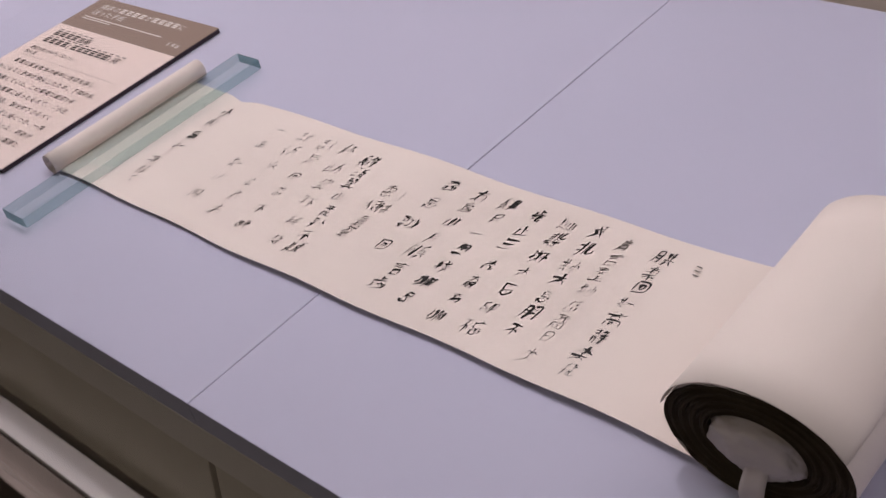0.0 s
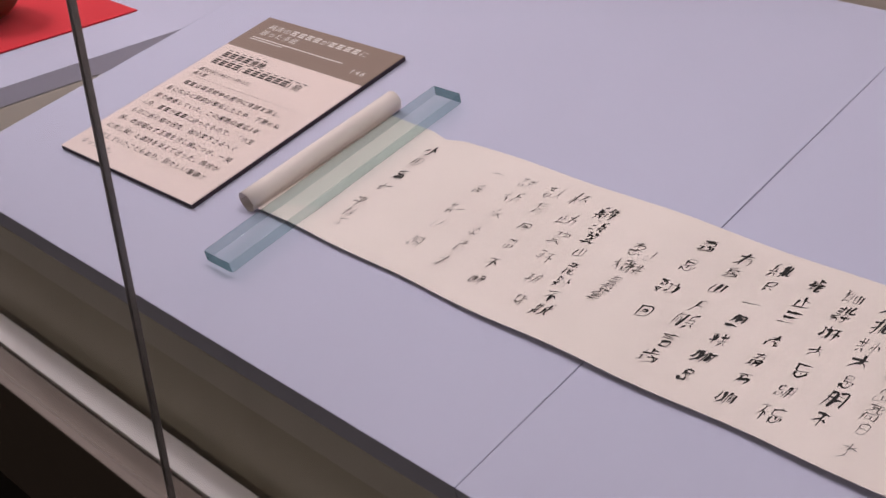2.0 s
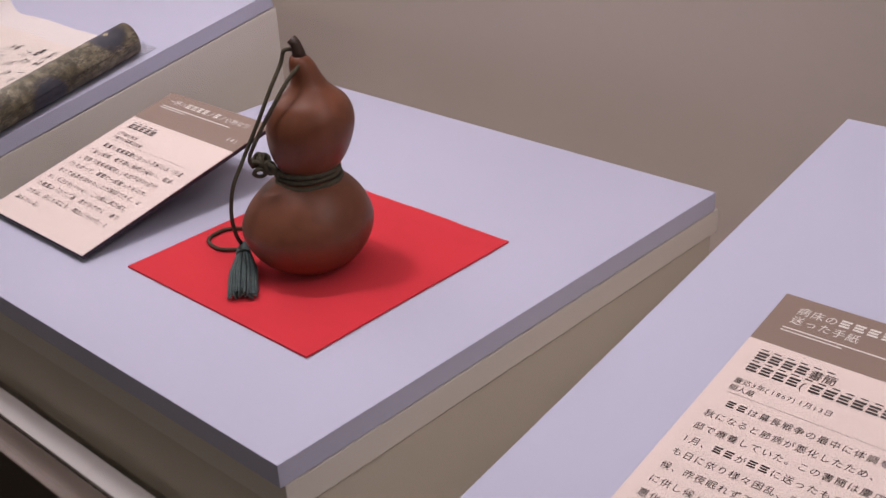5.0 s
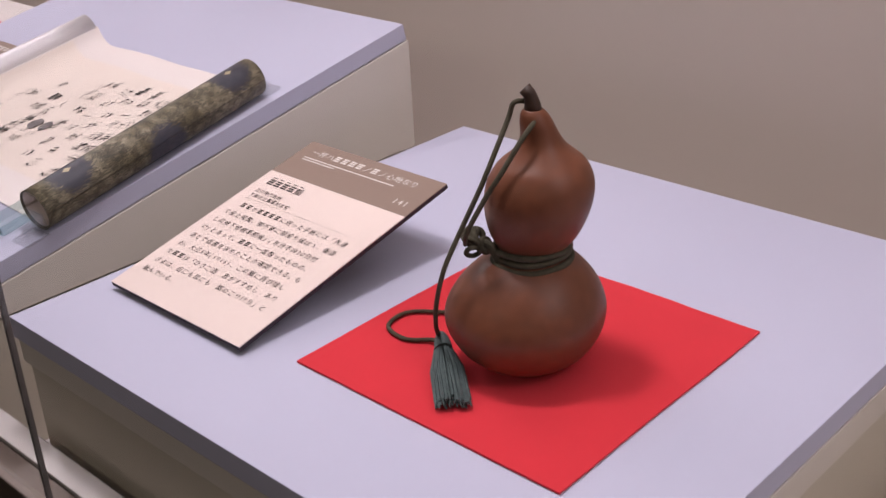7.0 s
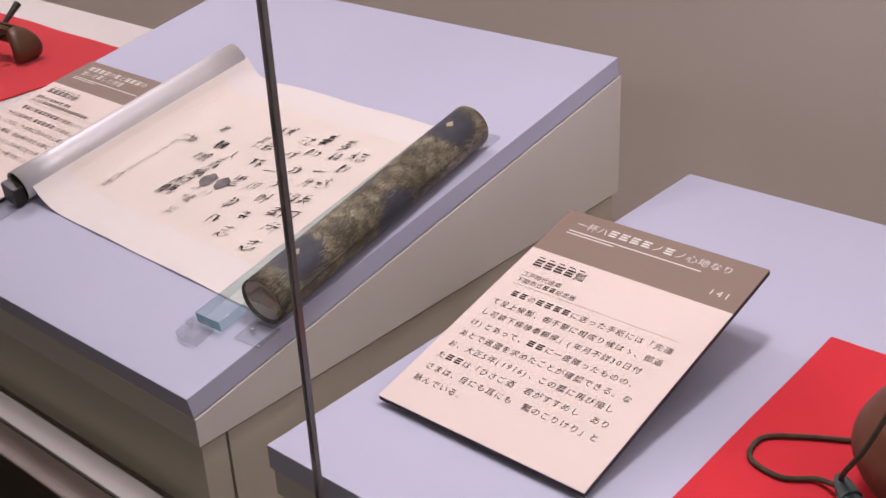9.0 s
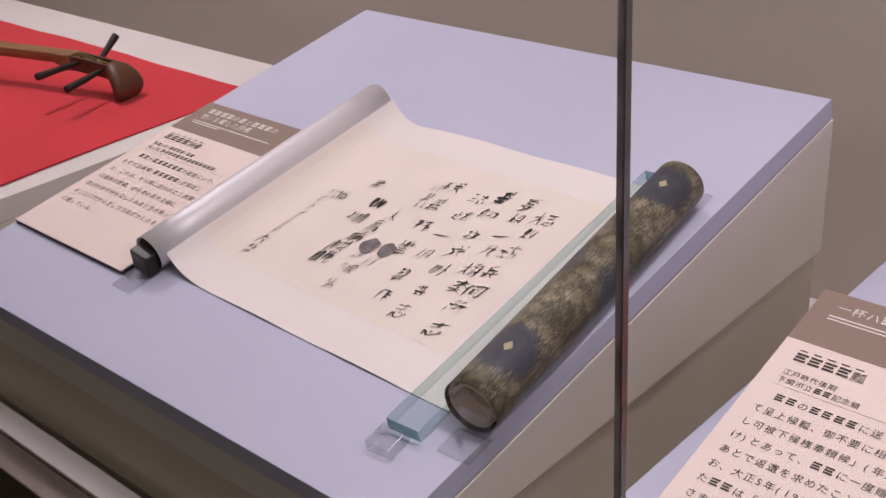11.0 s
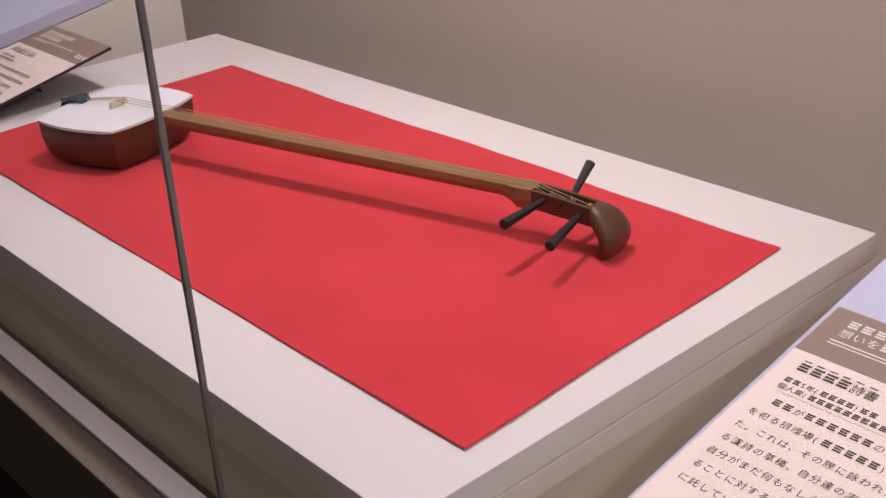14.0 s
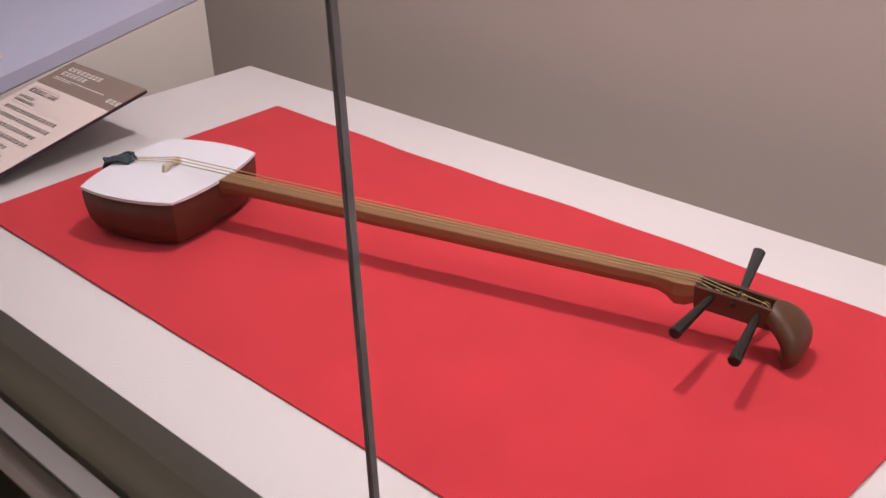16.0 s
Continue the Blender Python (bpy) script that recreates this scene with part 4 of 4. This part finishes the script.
NTOP = lambda x: 0.0672 - 0.0010 * x / NECK
nk = bmesh.new()
rings = []
for x in steps(0.016, NECK, 60):
    e = max(0, min(1, (x - NECK + 0.036) / 0.012))        # the shoulder before the peg box
    e = e * e * (3 - 2 * e) * (1 - 0.55 * max(0, (x - NECK + 0.016) / 0.016) ** 2)
    top = NTOP(x)
    w = 0.0128 - 0.0014 * x / NECK + 0.0040 * e
    dp = 0.0195 + 0.012 * e + 0.008 * max(0, (0.05 - x) / 0.05)
    shp = [(-w, top - 0.0008), (-w + 0.0008, top), (w - 0.0008, top), (w, top - 0.0008), (w * 1.02, top - dp * 0.45), (w * 0.70, top - dp * 0.86), (0, top - dp), (-w * 0.70, top - dp * 0.86), (-w * 1.02, top - dp * 0.45)]
    rings.append([nk.verts.new((x, a, b)) for a, b in shp])
for r0, r1 in zip(rings, rings[1:]):
    for k in range(9):
        nk.faces.new((r0[k], r0[(k + 1) % 9], r1[(k + 1) % 9], r1[k]))
nk.faces.new(rings[0][::-1])
nk.faces.new(rings[-1])
part("neck", nk, M_WOOD, sham, "long plain brown wooden neck")
# the peg box: two cheeks with an open slot that fall back, then the head that curls down to the cloth
PB = 0.078
for sg in (-1, 1):
    part("cheek", prism([(NECK, 0.0655), (NECK + 0.04, 0.0615), (NECK + PB, 0.0570), (NECK + PB, 0.0340), (NECK + 0.04, 0.0385), (NECK, 0.0420)], sg * 0.0112 - 0.0026, sg * 0.0112 + 0.0026, "y", 0.0009), M_WOODD, sham, "brown peg box cheek")
# the slot's shade is painted: its floor is simply black
part("slot_floor", prism([(NECK, 0.0460), (NECK + PB, 0.0400), (NECK + PB, 0.0350), (NECK, 0.0430)], -0.0084, 0.0084, "y"), M_BLACK, sham, "slot floor, black for the shade in the opening")
hd = bmesh.new()
path = spline([(NECK + PB - 0.003, 0.0470, 0), (NECK + PB + 0.008, 0.0440, 0), (NECK + PB + 0.018, 0.036, 0), (NECK + PB + 0.024, 0.024, 0), (NECK + PB + 0.023, 0.013, 0), (NECK + PB + 0.017, 0.007, 0)], 6)
hr = []
for i, p in enumerate(path):
    q0, q1 = path[max(i - 1, 0)], path[min(i + 1, len(path) - 1)]
    d = (q1 - q0).normalized()
    nrm = Vector((-d.y, d.x, 0))
    t = i / (len(path) - 1)
    wv, th = 0.0150 + 0.0165 * math.sin(math.pi * min(1, 0.75 * t)), 0.0135 - 0.0035 * t
    ring = []
    for k in range(16):
        a = 2 * math.pi * k / 16
        ca, sa = math.cos(a), math.sin(a)
        yy = wv * (abs(ca) ** 0.75) * (1 if ca > 0 else -1)
        hh = th * (abs(sa) ** 0.75) * (1 if sa > 0 else -1)
        c = p + nrm * hh
        ring.append(hd.verts.new((c.x, yy, max(0.0008, c.y))))
    hr.append(ring)
for r0, r1 in zip(hr, hr[1:]):
    for k in range(16):
        hd.faces.new((r0[k], r0[(k + 1) % 16], r1[(k + 1) % 16], r1[k]))
hd.faces.new(hr[0][::-1])
hd.faces.new(hr[-1])
part("head", hd, M_HEAD, sham, "curved brown wooden head resting on the cloth", smooth=True)
inv = SHM.inverted()
for root, tip in (((0.6640, -0.010, 0.0560), Vector((-1.236, 0.368, 1.062))), ((0.7110, -0.010, 0.0480), Vector((-1.179, 0.382, 1.048))), ((0.6870, 0.010, 0.0540), Vector((-1.243, 0.523, 1.088)))):
    b = inv @ tip
    near = -1 if b.y < 0 else 1
    a = Vector((root[0], -near * 0.0165, root[2] + 0.001))
    d = b - Vector(root)
    mid = Vector(root) + d * 0.08
    pg = tube([a, mid, mid + d * 0.05, Vector(root) + d * 0.9, Vector(root) + d * 0.985, b], 0.005, 8, taper=[0.0030, 0.0034, 0.0042, 0.0062, 0.0066, 0.0054])
    part("peg", pg, M_BLACK, sham, "black faceted tuning peg")
for k, y in enumerate((-0.0075, 0.0, 0.0075)):
    end = (NECK + 0.020 + 0.024 * k, y * 0.55, 0.0590 - 0.0030 * k)
    part("string", tube([(-0.118, -0.010 + y * 0.7, DHT + 0.0075), (-0.056, -0.004 + y * 1.1, DHT + 0.0150), (NECK - 0.004, y * 0.8, NTOP(NECK) + 0.0016), (NECK + 0.004, y * 0.75, NTOP(NECK)), end], 0.0006, 6), M_STRING, sham, "thin golden silk string")
    part("string_winding", tube([(end[0] + 0.0040 * math.cos(a), y * 0.55 + 0.0007 * a - 0.003, end[2] - 0.0030 + 0.0040 * math.sin(a)) for a in steps(0, 9 * math.pi / 2, 30)], 0.0008, 6), M_BRASS, sham, "wound string end")
part("bridge", prism([(-0.018, 0.0), (-0.015, 0.009), (0.015, 0.009), (0.018, 0.0), (0.010, 0.0), (0.008, 0.005), (-0.008, 0.005), (-0.010, 0.0)], -0.0025, 0.0025, "x", 0.0004), M_BRIDGE, sham, "small pale bridge", m=DRUM @ Matrix.Translation((-0.071, 0.004, DHT + 0.0043)))
ne = bmesh.new()
rk = random.Random(8)
for k in range(9):
    y = rk.uniform(-0.014, 0.014)
    tube(spline([(-0.132, y * 0.6, DHT + 0.006), (-0.147, y, DHT + 0.010 + rk.uniform(0, 0.004)), (-0.165, y * 1.2, DHT + 0.004), (-0.174, y * 0.9, DHT - 0.012)], 4), 0.0020, 6, ne)
for k in range(4):
    c = Vector((-0.138 - 0.008 * k, rk.uniform(-0.014, 0.012), DHT + 0.009))
    tube([c + Vector((0.006 * math.cos(a), 0.006 * math.sin(a), 0.002 * math.sin(2 * a))) for a in (2 * math.pi * i / 14 for i in range(14))], 0.0023, 6, ne, closed=True)
part("tail_cord", ne, M_NEO, sham, "knotted dark blue tail cord", smooth=True, m=DRUM)

# ---- a sheet on the next sloping plinth ----
leaf = thing("paper_leaf", SLOPE @ pose(-2.780, 0.262, 0.0004, 0, 0, 0), "cream paper document lying on the sloping plinth", "document")
part("leaf_sheet", sheet(steps(0, 0.160, 8), steps(0, 0.115, 6), lambda x, y: (x, y, 0.0008 + 0.0006 * math.sin(30 * x + 10 * y)), 0.0005), M_PAPER, leaf, smooth=True)
lt = Print()
for k in range(7):
    lt.bar(0.018 + 0.018 * k, 0.0195 + 0.018 * k, 0.02, 0.095 - 0.01 * (k % 3), 0.0024)
lt.put("writing_bars", M_INK2, leaf, kind="stuff")
